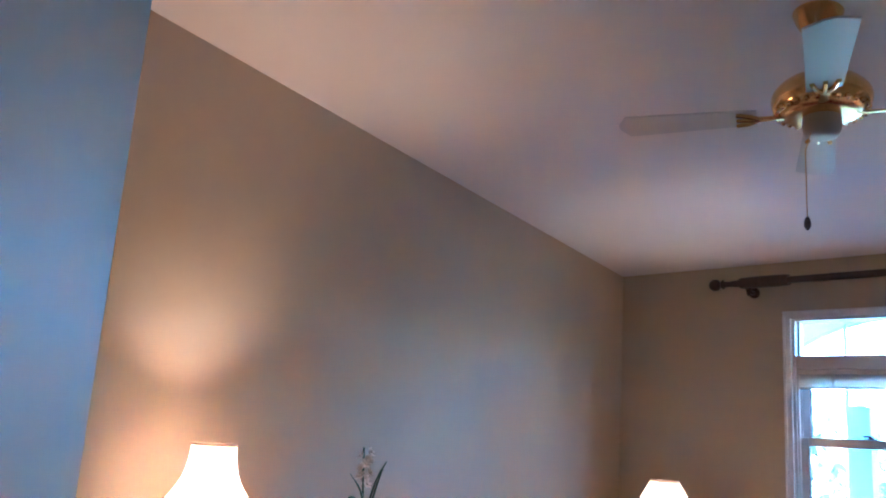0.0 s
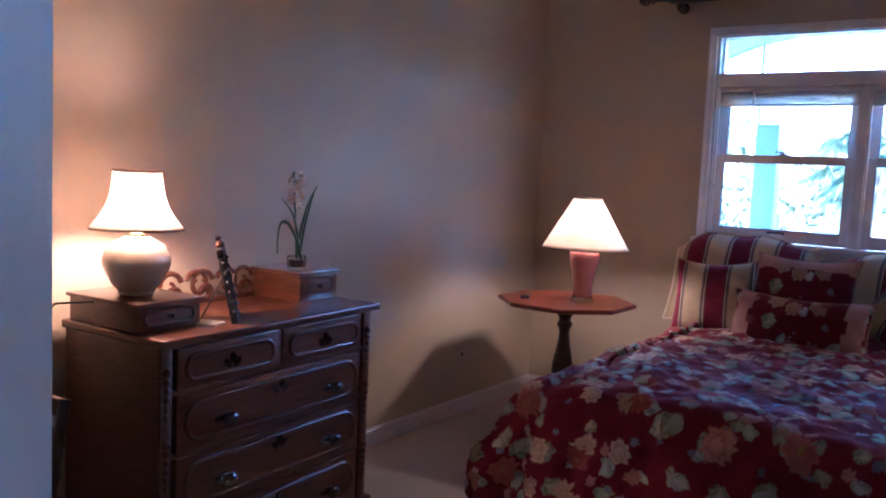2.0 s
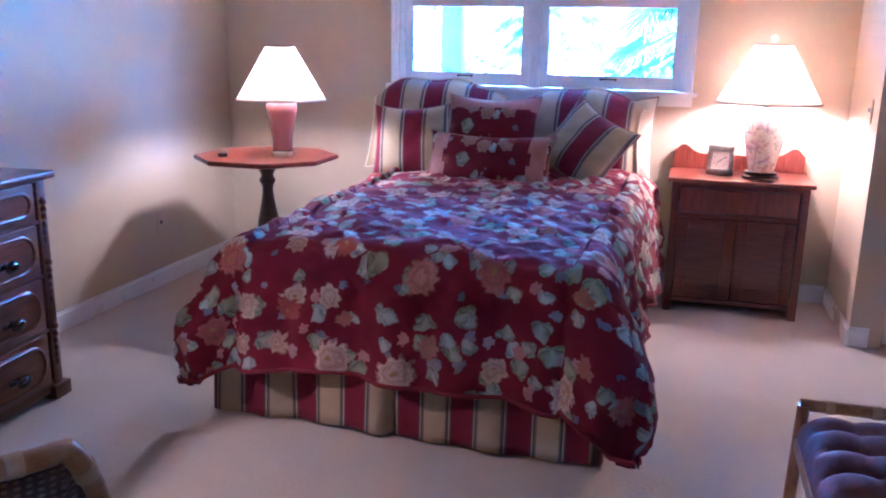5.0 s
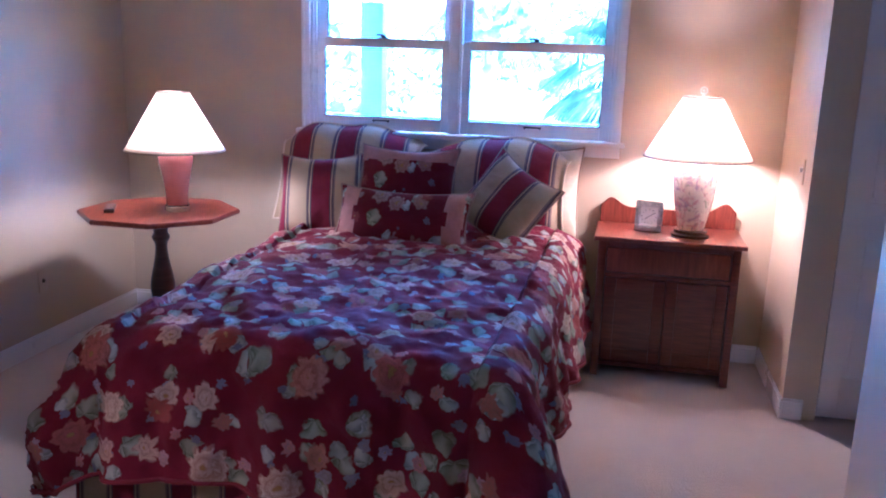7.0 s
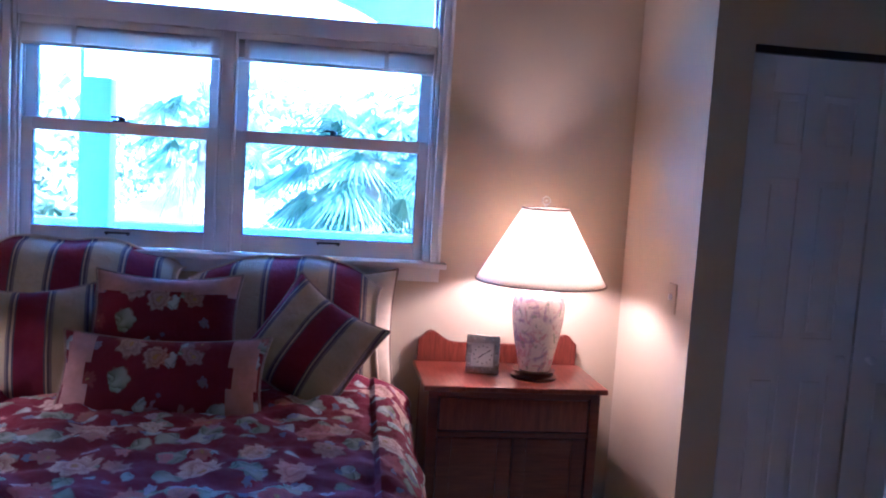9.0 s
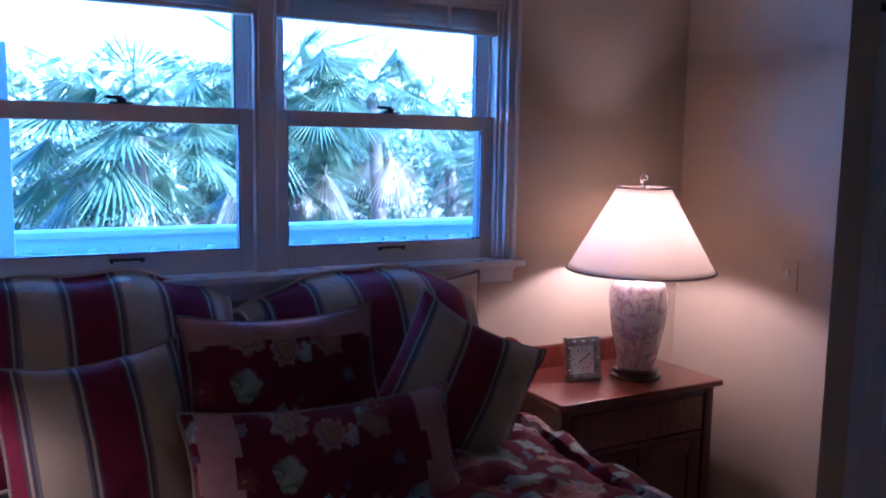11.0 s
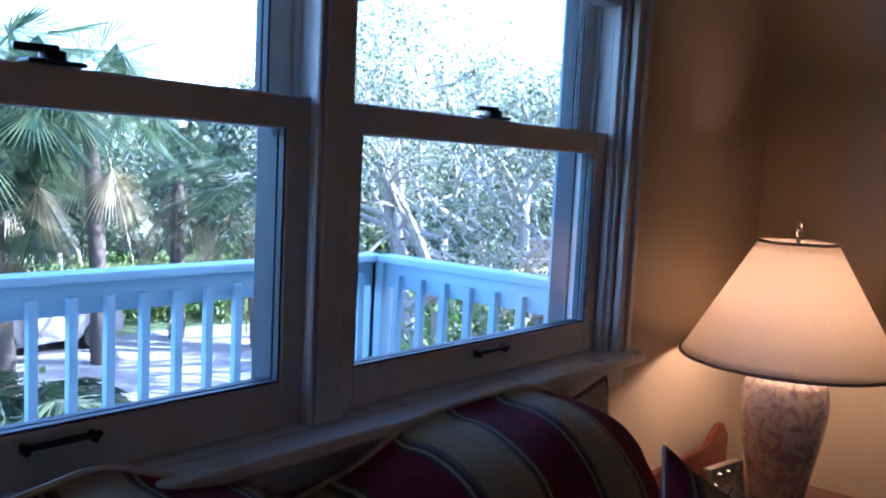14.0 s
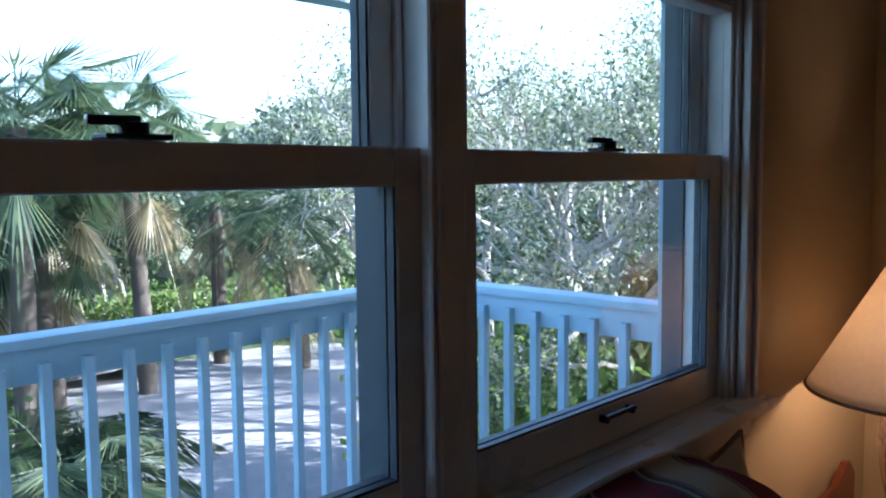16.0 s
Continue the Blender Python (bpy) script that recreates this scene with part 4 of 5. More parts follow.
def top_box(y0, y1, x1, h):
    b = part("handkerchief_box", box(0.03, x1, y0, y1, DT, DT + h - 0.014, 0.002), M_walnut_y, ds, "small box drawer on the dresser top")
    part("lid", box(0.02, x1 + 0.014, y0 - 0.012, y1 + 0.012, DT + h - 0.014, DT + h, 0.005, 2), M_walnut_x, b)
    ring = stadium(y0 + 0.03, y1 - 0.03, DT + 0.020, DT + h - 0.030)
    part("moulding", tube([(x1 + 0.003, p[0], p[1]) for p in ring], 0.006, 8, True), M_walnut, b)
    part("knob", lathe([(0, 0), (0.007, 0), (0.005, 0.007), (0.009, 0.013), (0, 0.017)], 16), M_pull, b, m=pose(x1, (y0 + y1) / 2, DT + h / 2 - 0.005, 0, 90, 0))


top_box(-0.555, -0.29, 0.39, 0.100)
top_box(0.325, 0.565, 0.30, 0.125)
# fretwork rail along the back
bm = bmesh.new()


def scroll(y, z, r, turn, start, sgn):
    pts = []
    for i in range(28):
        f = i / 27
        a = start + sgn * turn * f
        rr = r * (1 - 0.72 * f)
        pts.append((0.045, y + rr * math.cos(a), z + rr * math.sin(a)))
    add_tube(bm, pts, [0.011 - 0.004 * i / 27 for i in range(28)], 8)


for y, s in ((-0.14, 1), (0.0, -1), (0.02, 1), (0.16, -1), (0.24, 1)):
    scroll(y, DT + 0.075, 0.062, 7.2, 0.3 if s > 0 else 2.8, s)
    scroll(y + 0.03, DT + 0.035, 0.045, 6.0, 3.6, -s)
add_box(bm, 0.035, 0.055, -0.23, 0.31, DT, DT + 0.022, 0.004)
part("fretwork_rail", bm, M_walnut, ds, "pierced scrollwork gallery")

# things on the dresser
FRAME_TURN = 138
M_frameblack = plain("black_lacquer", (0.012, 0.011, 0.011), 0.55)
ph = thing("picture_frame", 0.47, -3.06, DT, FRAME_TURN, "black carved picture frame leaning on its easel back", "picture frame")
FR = pose(0, 0.0, 0, -13, 0, 0)
ph.scale = (1.18, 1.18, 1.18)
bm = bmesh.new()
for x0, x1, z0, z1 in ((-0.085, 0.085, 0.0, 0.026), (-0.085, 0.085, 0.204, 0.230), (-0.085, -0.059, 0.026, 0.204), (0.059, 0.085, 0.026, 0.204)):
    add_box(bm, x0, x1, -0.010, 0.010, z0, z1, 0.004)
part("moulding", bm, M_frameblack, ph, "black moulded border", FR)
for sx in (-0.086, 0.078):
    for i in range(6):
        part("carving", lathe([(0, 0), (0.007, 0.002), (0.009, 0.008), (0.006, 0.014), (0, 0.016)], 10), M_frameblack, ph, m=FR @ pose(sx + 0.004, -0.006, 0.03 + i * 0.030))
part("crest", lathe([(0, 0), (0.012, 0.002), (0.016, 0.012), (0.008, 0.024), (0.011, 0.032), (0, 0.038)], 16), M_walnut, ph, "carved wooden crest", FR @ pose(0, 0, 0.228))
part("picture", box(-0.062, 0.062, -0.003, 0.002, 0.022, 0.208), plain("faded_print", (0.30, 0.26, 0.22), 0.4, 0, 0.4, 20), ph, "faded print", FR)
part("back_board", box(-0.062, 0.062, 0.0025, 0.009, 0.022, 0.208), M_frameblack, ph, m=FR)
part("easel_strut", box(-0.022, 0.022, -0.002, 0.002, 0.0, 0.155), M_frameblack, ph, m=pose(0, 0.105, 0, 26, 0, 0))
note = thing("paper_pad", 0.47, -3.19, DT, 20, "white note paper lying beside the picture frame", "paper")
part("sheet", box(-0.05, 0.05, -0.035, 0.035, 0, 0.006), plain("paper", (0.72, 0.70, 0.64), 0.8), note)

M_leaf = plain("glossy_green_leaf", (0.045, 0.095, 0.035), 0.4, 0, 0.3, 40)
M_petal = plain("creamy_petal", (0.74, 0.60, 0.42), 0.6, 0, 0.15, 60)


def blade_leaf(bm, pts, width):
    """A strap leaf with a folded keel along points."""
    rows = []
    for i, p in enumerate(pts):
        f = i / (len(pts) - 1)
        w = width * (1 - f ** 2.5) * (0.55 + 0.45 * math.sin(min(1, f * 3) * math.pi / 2)) + 0.0006
        d = Vector(pts[min(i + 1, len(pts) - 1)]) - Vector(pts[max(i - 1, 0)])
        side = d.cross(Vector((1, 0.2, 0))).normalized()
        p = Vector(p)
        rows.append([bm.verts.new(p - side * w), bm.verts.new(p + Vector((0.004, 0, -0.002))), bm.verts.new(p + side * w)])
    for a, b in zip(rows, rows[1:]):
        for j in range(2):
            bm.faces.new((a[j], a[j + 1], b[j + 1], b[j]))


fl = thing("potted_flower", 0.24, -2.53, DT + 0.125, 0, "cream narcissus with strap leaves in a small glass pot", "flower")
part("pot", lathe([(0, 0), (0.036, 0), (0.040, 0.01), (0.042, 0.055), (0.038, 0.058), (0.036, 0.012), (0, 0.010)], 28), M_clear, fl, "clear glass pot")
part("soil", lathe([(0, 0.012), (0.034, 0.012), (0.035, 0.042), (0, 0.046)], 20), M_darkwood, fl)
for k_i, pts in enumerate(([(0, 0, 0.04), (0, 0.02, 0.16), (0.0, 0.06, 0.28), (0, 0.115, 0.365)], [(0, 0.005, 0.04), (0.01, 0.03, 0.17), (0.01, 0.06, 0.27), (0.01, 0.085, 0.335)],
                           [(0, 0, 0.04), (-0.01, -0.015, 0.14), (-0.01, -0.05, 0.24), (0, -0.12, 0.31)], [(0, 0, 0.04), (0.01, -0.03, 0.13), (0.02, -0.09, 0.205), (0.02, -0.135, 0.19), (0.02, -0.145, 0.08)])):
    bm = bmesh.new()
    fine = curve_prof([(p[1], p[2]) for p in pts], 5)
    blade_leaf(bm, [(pts[0][0] + 0.01 * k_i, a, b) for a, b in fine], 0.009)
    ob = part("leaf", bm, M_leaf, fl)
    sm = ob.modifiers.new("thickness", 'SOLIDIFY')
    sm.thickness = 0.0016
part("stem", tube([(0, -0.002, 0.04), (0, -0.01, 0.18), (0, -0.022, 0.30), (0, -0.03, 0.42)], 0.004, 8), M_leaf, fl)
for i in range(9):
    a = i * 2.4
    zz = 0.265 + 0.017 * i
    bm = bmesh.new()
    for pt in range(6):
        b = pt * math.pi / 3
        m6 = pose(0, 0, 0, 0, 0, math.degrees(b)) @ pose(0.012, 0, 0, 0, -35, 0) @ Matrix.Diagonal((1.5, 0.75, 0.16, 1))
        add_lathe(bm, [(0, -0.011), (0.008, -0.006), (0.0105, 0), (0.008, 0.006), (0, 0.011)], 8, m6)
    add_lathe(bm, [(0, 0), (0.005, 0.002), (0.008, 0.012), (0, 0.008)], 10)
    part("blossom", bm, M_petal, fl, m=pose(0.018 * math.cos(a) + 0.012, -0.024 + 0.024 * math.sin(a), zz, 60, 0, math.degrees(a) + 90))

cord = thing("lamp_cord", 0.03, -3.60, 0, 0, "black lamp cord hanging behind the dresser", "cord")
part("cable", tube([(0.30, 0.06, 1.012), (0.20, -0.02, 1.0), (0.10, -0.03, 0.90), (0.06, -0.06, 0.70), (0.05, -0.02, 0.50), (0.03, -0.08, 0.34), (0.015, -0.07, 0.30)], 0.0035, 8), M_black, cord)

vc = thing("side_chair", 0.36, -3.93, 0, 0, "small dark wooden side chair beside the dresser", "chair")
for sx in (-0.17, 0.17):
    part("leg", tube([(sx, 0.16, 0), (sx * 0.95, 0.16, 0.42)], [0.014, 0.019], 10), M_darkwood, vc)
    part("back_post", tube([(sx, -0.18, 0), (sx * 0.95, -0.16, 0.42), (sx * 0.95, 0.13, 0.43), (sx * 0.95, 0.15, 0.62), (sx * 0.9, 0.18, 0.76)], 0.017, 10), M_darkwood, vc)
part("seat", box(-0.20, 0.20, -0.19, 0.19, 0.42, 0.45, 0.012, 3), M_darkwood, vc)
for zz in (0.54, 0.64, 0.73):
    part("back_slat", box(-0.16, 0.16, 0.145 + (zz - 0.54) * 0.12, 0.165 + (zz - 0.54) * 0.12, zz - 0.028, zz + 0.028, 0.006), M_darkwood, vc)

# ---- curtain rod, blind, fan ----
rod = thing("curtain_rod", 2.005, -0.095, 2.588, 0, "dark wooden curtain rod with ball finials over the window", "curtain rod")
RT = pose(0, 0, 0, 0, 90, 0)
part("pole", tube([(-1.15, 0, 0), (1.15, 0, 0)], 0.022, 20), M_darkwood, rod)
for s in (-1, 1):
    prof = [(0, 0), (0.020, 0.004), (0.034, 0.022), (0.038, 0.040), (0.034, 0.058), (0.018, 0.074), (0.026, 0.084), (0.030, 0.095), (0.018, 0.108), (0.022, 0.20), (0.036, 0.225), (0.036, 0.48), (0.026, 0.50), (0, 0.50)]
    part("finial", lathe(curve_prof(prof, 3), 28), M_darkwood, rod, "turned ball finial and sleeve", pose(s * 1.315, 0, 0, 0, 90 * -s, 0))
    bm = bmesh.new()
    add_tube(bm, [(0, 0.093, -0.05), (0, 0.05, -0.055), (0, 0.01, -0.045), (0, 0, -0.030)], [0.014, 0.013, 0.015, 0.022], 10)
    add_lathe(bm, [(0, 0), (0.034, 0), (0.034, 0.008), (0.02, 0.012), (0, 0.012)], 20, pose(0, 0.094, -0.05, 90, 0, 0))
    add_lathe(bm, [(0, -0.085), (0.006, -0.08), (0.013, -0.06), (0.016, -0.045), (0, -0.03)], 16)
    part("bracket", bm, M_darkwood, rod, m=pose(s * 1.06, 0, 0))

bl = thing("window_blind", 2.0155, 0.036, 1.947, 0, "white slatted blind drawn up under the transom", "blind")
bw = WX1 - WX0 - 0.05
part("headrail", box(-bw / 2, bw / 2, -0.026, 0.024, 0.082, 0.113, 0.003), M_trim, bl)
for i in range(13):
    part("slat", box(-bw / 2 + 0.004, bw / 2 - 0.004, -0.025, 0.023, 0.017 + i * 0.0049, 0.0195 + i * 0.0049), M_trim, bl, m=pose(0, 0.0012 * (i % 3 - 1), 0, 1.2 * ((i * 7) % 5 - 2) * 0.4, 0, 0), soft=False)
part("bottom_rail", box(-bw / 2, bw / 2, -0.025, 0.023, 0.0, 0.014, 0.003), M_trim, bl)
for x in (-0.62, -0.05, 0.05, 0.62):
    part("ladder_tape", box(x - 0.008, x + 0.008, -0.0275, -0.0262, 0.005, 0.10), M_trim, bl, soft=False)

FX, FY, FZ = 2.19, -2.44, 2.68
fan = thing("ceiling_fan", FX, FY, FZ, 0, "brass and white ceiling fan with four blades and a pull chain", "fan")
M_white = paint("white_blade_lacquer", (0.50, 0.50, 0.48), 0.35, 0.03, 0.03, 40)
cz = ceil_at(FY) - FZ
part("downrod", lathe([(0, 0.06), (0.016, 0.06), (0.016, cz - 0.04), (0, cz - 0.04)], 20), M_brass, fan)
part("canopy", lathe(curve_prof([(0, cz - 0.085), (0.03, cz - 0.085), (0.055, cz - 0.06), (0.075, cz - 0.02), (0.078, cz + 0.02), (0, cz + 0.02)], 5), 32), M_brass, fan)
part("motor_housing", lathe(curve_prof([(0, 0.095), (0.05, 0.092), (0.11, 0.075), (0.150, 0.035), (0.155, -0.005), (0.135, -0.035), (0.10, -0.05), (0, -0.052)], 6), 48), M_brass, fan, "polished brass motor housing")
bm = bmesh.new()
for i in range(28):
    a = 2 * math.pi * i / 28
    add_lathe(bm, [(0, -0.012), (0.010, -0.004), (0.010, 0.004), (0, 0.012)], 8, pose(0.140 * math.cos(a), 0.140 * math.sin(a), -0.032))
part("beaded_band", bm, M_brass, fan)
part("switch_cup", lathe(curve_prof([(0, -0.125), (0.04, -0.122), (0.058, -0.10), (0.060, -0.06), (0.05, -0.05), (0, -0.05)], 5), 32), M_white, fan, "white switch housing")
for i in range(4):
    a = -69 + 90 * i
    bm = bmesh.new()
    n = 16
    lo, hi = [], []
    for j in range(n + 1):
        f = j / n
        w = 0.052 + 0.022 * f
        if f > 0.93:
            w *= math.sqrt(max(0.05, 1 - ((f - 0.93) / 0.07) ** 2))
        lo.append((0.20 + 0.46 * f, -w))
        hi.append((0.20 + 0.46 * f, w))
    add_prism(bm, lo + hi[::-1], 'z', -0.003, 0.004, 0.0015)
    b = part("blade", bm, M_white, fan, m=pose(0, 0, -0.035, 0, 0, a) @ pose(0, 0, 0, 6, 0, 0))
    bm = bmesh.new()
    add_box(bm, 0.11, 0.215, -0.014, 0.014, -0.012, -0.004, 0.003)
    for s in (-1, 0, 1):
        add_tube(bm, [(0.19, 0, -0.009), (0.22, s * 0.025, -0.009), (0.265, s * 0.038, -0.007)], 0.008, 8)
    part("blade_iron", bm, M_brass, b)
part("pull_chain", tube([(-0.02, -0.045, -0.11), (-0.035, -0.06, -0.18), (-0.035, -0.06, -0.40)], 0.0018, 6), M_brass, fan)
part("chain_knob", lathe(curve_prof([(0, -0.445), (0.009, -0.435), (0.011, -0.42), (0.006, -0.402), (0, -0.398)], 4), 16), M_darkwood, fan, "dark wooden pull knob", pose(-0.035, -0.06, 0))

# ---- plates ----


def wall_plate(name, m, label, toggle):
    pl = thing(name, 0, 0, 0, 0, label, "switch" if toggle else "outlet")
    pl.matrix_basis = m
    part("plate", box(-0.035, 0.035, -0.006, 0, -0.058, 0.058, 0.003, 2), M_wall, pl)
    if toggle:
        part("toggle", box(-0.005, 0.005, -0.018, -0.005, -0.004, 0.018, 0.002), M_trim, pl)
        for z in (-0.03, 0.03):
            part("screw", lathe([(0, 0), (0.003, 0), (0.002, 0.0015), (0, 0.0015)], 10), M_silver, pl, m=pose(0, -0.006, z, 90, 0, 0))
    else:
        part("socket", lathe([(0, 0), (0.012, 0), (0.010, 0.006), (0, 0.007)], 16), M_black, pl, m=pose(0, -0.005, 0, 90, 0, 0))
    return pl


wall_plate("light_switch", pose(XE, -0.555, 1.125, 0, 0, -90), "tan toggle light switch plate on the tan wall", True)
wall_plate("wall_outlet", pose(0, -0.86, 0.37, 0, 0, 90), "small tan cable outlet low on the wall", False)

# ---- doors ----


def panel_door(w, h, rows, cols, t=0.035, margin=0.10):
    """A white door with sunk panels on both faces; origin at its lower corner, along x."""
    bm = bmesh.new()
    add_box(bm, 0, w, -t / 2 + 0.007, t / 2 - 0.007, 0, h)
    xs = [0, margin] if cols == 1 else [0, margin, w / 2 - 0.035, w / 2 + 0.035]
    xs += [w - margin, w]
    for a, b in zip(xs[::2], xs[1::2]):
        add_box(bm, a, b, -t / 2, t / 2, 0, h, 0.003)
    zs = [0.0]
    for z0, z1 in rows:
        zs += [z0, z1]
    zs.append(h)
    for a, b in zip(zs[::2], zs[1::2]):
        add_box(bm, margin - 0.004, w - margin + 0.004, -t / 2 + 0.0008, t / 2 - 0.0008, a, b, 0.003)
    for z0, z1 in rows:
        for a, b in zip(xs[1:-1:2], xs[2::2]):
            add_box(bm, a + 0.022, b - 0.022, -t / 2 + 0.002, t / 2 - 0.002, z0 + 0.022, z1 - 0.022, 0.005)
    return bm


cl = tagged(new("door_2"), "white folding closet door with six sunk panels", "door", "", "structure")
lw = (CLX1 - CLX0 - 0.012) / 2
for i, (x, a) in enumerate(((CLX0 + 0.004, 1.0), (CLX0 + 0.008 + lw, -1.0))):
    lf = part("leaf", panel_door(lw - 0.004, 2.012, ((0.20, 0.86), (1.0, 1.58), (1.68, 1.88)), 2, 0.032, 0.085), M_door, cl, m=pose(x, AY0 + 0.022, 0.022), soft=False)
    part("knob", lathe(curve_prof([(0, 0), (0.010, 0), (0.008, 0.012), (0.017, 0.026), (0.010, 0.034), (0, 0.036)], 4), 20), M_door, lf, m=pose(lw - 0.06 if i == 0 else 0.06, -0.016, 0.93, 90, 0, 0))
part("track", box(CLX0, CLX1, AY0 + 0.005, AY0 + 0.045, 2.038, 2.065), M_black, cl, "dark overhead track", soft=False)


def cased(name, axis, p, a0, a1, h, depth, face):
    """White casing round an opening in a wall; axis is the wall's plane normal."""
    for nm, lo, hi, z0, z1 in (("trim", a0 - 0.06, a0, 0, h + 0.06), ("trim", a1, a1 + 0.06, 0, h + 0.06), ("trim", a0, a1, h, h + 0.06)):
        if axis == 'x':
            structure(nm, box(p + face * 0.018, p, lo, hi, z0, z1, 0.004), M_trim, "white door casing")
        else:
            structure(nm, box(lo, hi, p, p + face * 0.018, z0, z1, 0.004), M_trim, "white door casing")


cased("trim", 'x', AX, EY1, EY0, 2.05, T, -1)
structure("trim", box(AX, AX + T, EY0 - 0.012, EY0, 0, 2.05), M_trim, "white door jamb")
structure("trim", box(AX, AX + T, EY1, EY1 + 0.012, 0, 2.05), M_trim, "white door jamb")
structure("trim", box(AX, AX + T, EY1 + 0.012, EY0 - 0.012, 2.038, 2.05), M_trim, "white door head jamb")
cased("trim", 'y', YS, DX0, DX1 - 0.03, 2.05, T, 1)

dl = 0.785
HINGE = (2.60, -5.365)
d1 = tagged(new("door_1"), "plain white entry door standing open", "door", "", "structure")
DP = pose(HINGE[0], HINGE[1], 0, 0, 0, 126.7)
lf = part("leaf", box(0, dl, -0.018, 0.018, 0.012, 2.032, 0.003), M_door, d1, m=DP, soft=False)
for s in (-1, 1):
    part("door_knob", lathe(curve_prof([(0, 0), (0.030, 0), (0.030, 0.006), (0.011, 0.012), (0.011, 0.03), (0.026, 0.045), (0.026, 0.06), (0, 0.068)], 4), 24), M_brass, lf, m=pose(0.10, -0.018 * s, 0.95, 90 * s, 0, 0))
for z in (0.25, 1.0, 1.8):
    part("hinge", lathe([(0, 0), (0.006, 0), (0.006, 0.09), (0, 0.09)], 12), M_brass, d1, m=DP @ pose(-0.004, 0.02, z))

# ---- rattan seats ----
M_rattan = wood("honey_rattan", (0.16, 0.065, 0.024), (0.32, 0.15, 0.06), (0.44, 0.24, 0.11), 0.30, (6, 6, 6))
M_bind = wood("pale_cane_binding", (0.30, 0.17, 0.08), (0.42, 0.26, 0.13), (0.52, 0.34, 0.19), 0.35, (9, 9, 9))
k = Mat("woven_cane", 0.6)
v = k.coord("UV")
w1 = k.n("TexWave", ("Vector", v), ("Scale", 16.0), ("Distortion", 0.6), bands_direction='X').outputs[1]
w2 = k.n("TexWave", ("Vector", v), ("Scale", 24.0), ("Distortion", 0.6), bands_direction='Y').outputs[1]
wv = k.math('MULTIPLY', w1, w2)
k.base(k.ramp(wv, [(0.1, (0.05, 0.025, 0.014)), (0.8, (0.22, 0.125, 0.07))]))
k.bump(wv, 0.6, 0.006)
M_cane = k.m
M_tuft = plain("plum_grey_upholstery", (0.115, 0.040, 0.038), 0.75, 0, 0.25, 25, 0.3)
M_seat = plain("grey_blue_upholstery", (0.20, 0.20, 0.22), 0.8, 0, 0.35, 16, 0.3)

rc = thing("rattan_armchair", 1.585, -3.995, 0, -60, "rounded rattan tub chair with woven sides and a grey cushion", "chair")
CA, CB, ARM = 0.33, 0.16, 0.14        # half width, depth of the curved back, length of the arms
plan = [(-ARM + ARM * i / 8, -CA, 0.44) for i in range(8)]
for i in range(37):
    th = radians(-90 + 5 * i)
    plan.append((CB * math.cos(th), CA * math.sin(th), 0.44 + 0.28 * min(1.0, 2.0 * math.cos(th)) ** 0.6 if math.cos(th) > 0.01 else 0.44))
plan += [(-ARM * (i + 1) / 8, CA, 0.44) for i in range(8)]
bm = bmesh.new()
uvl = bm.loops.layers.uv.new()
rim, grid = [], []
run = 0.0
for i, (px, py, topz) in enumerate(plan):
    if i:
        run += math.hypot(px - plan[i - 1][0], py - plan[i - 1][1])
    col = []
    for j in range(9):
        g = j / 8
        f = 0.84 + 0.16 * g
        z = 0.10 + (topz - 0.10) * g
        col.append((bm.verts.new((px * f, py * f, z)), (run, z)))
    rim.append((px, py, topz))
    grid.append(col)
for i in range(len(plan) - 1):
    for j in range(8):
        q = (grid[i][j], grid[i + 1][j], grid[i + 1][j + 1], grid[i][j + 1])
        fc = bm.faces.new([c[0] for c in q])
        for lp, c in zip(fc.loops, q):
            lp[uvl].uv = c[1]
ob = part("woven_shell", bm, M_cane, rc, "woven cane shell")
sm = ob.modifiers.new("thickness", 'SOLIDIFY')
sm.thickness = 0.012
part("rim", tube(rim, 0.021, 12), M_rattan, rc, "bent honey rattan rim")
for i in range(4, len(rim) - 2, 6):
    p0, p1 = Vector(rim[i]), Vector(rim[i + 1])
    d = (p1 - p0).normalized() * 0.014
    part("binding", tube([p0 - d, p0 + d], 0.0235, 12), M_bind, rc, "pale cane binding")
part("cushion", box(-0.30, 0.08, -0.25, 0.25, 0.32, 0.42, 0.045, 4), M_seat, rc, "grey patterned seat cushion")
part("seat_frame", box(-0.33, 0.07, -0.265, 0.265, 0.27, 0.32, 0.012), M_rattan, rc)
for x, y in ((-0.30, -0.25), (-0.30, 0.25), (0.06, -0.22), (0.06, 0.22)):
    part("leg", tube([(x, y, 0), (x, y, 0.28)], 0.018, 10), M_rattan, rc)

bn = thing("tufted_bench", 3.45, -2.98, 0, 0, "rattan-framed bench with a button-tufted plum cushion", "bench")
bm = bmesh.new()
uvl = bm.loops.layers.uv.new()
NX, NY = 40, 64
bxw, byw = 0.20, 0.36
vv = {}
for i in range(NX + 1):
    for j in range(NY + 1):
        u, w = 2 * i / NX - 1, 2 * j / NY - 1
        x, y = u * bxw, w * byw
        edge = (1 - abs(u) ** 8) * (1 - abs(w) ** 10)
        puff = (abs(math.sin((y + 0.36) * math.pi / 0.12))) ** 0.5 * (0.55 + 0.45 * abs(math.sin((x + 0.2) * math.pi / 0.133)) ** 0.5)
        vv[i, j] = bm.verts.new((x, y, 0.36 + 0.045 * edge ** 0.4 + 0.038 * puff * edge))
for i in range(NX):
    for j in range(NY):
        bm.faces.new((vv[i, j], vv[i + 1, j], vv[i + 1, j + 1], vv[i, j + 1]))
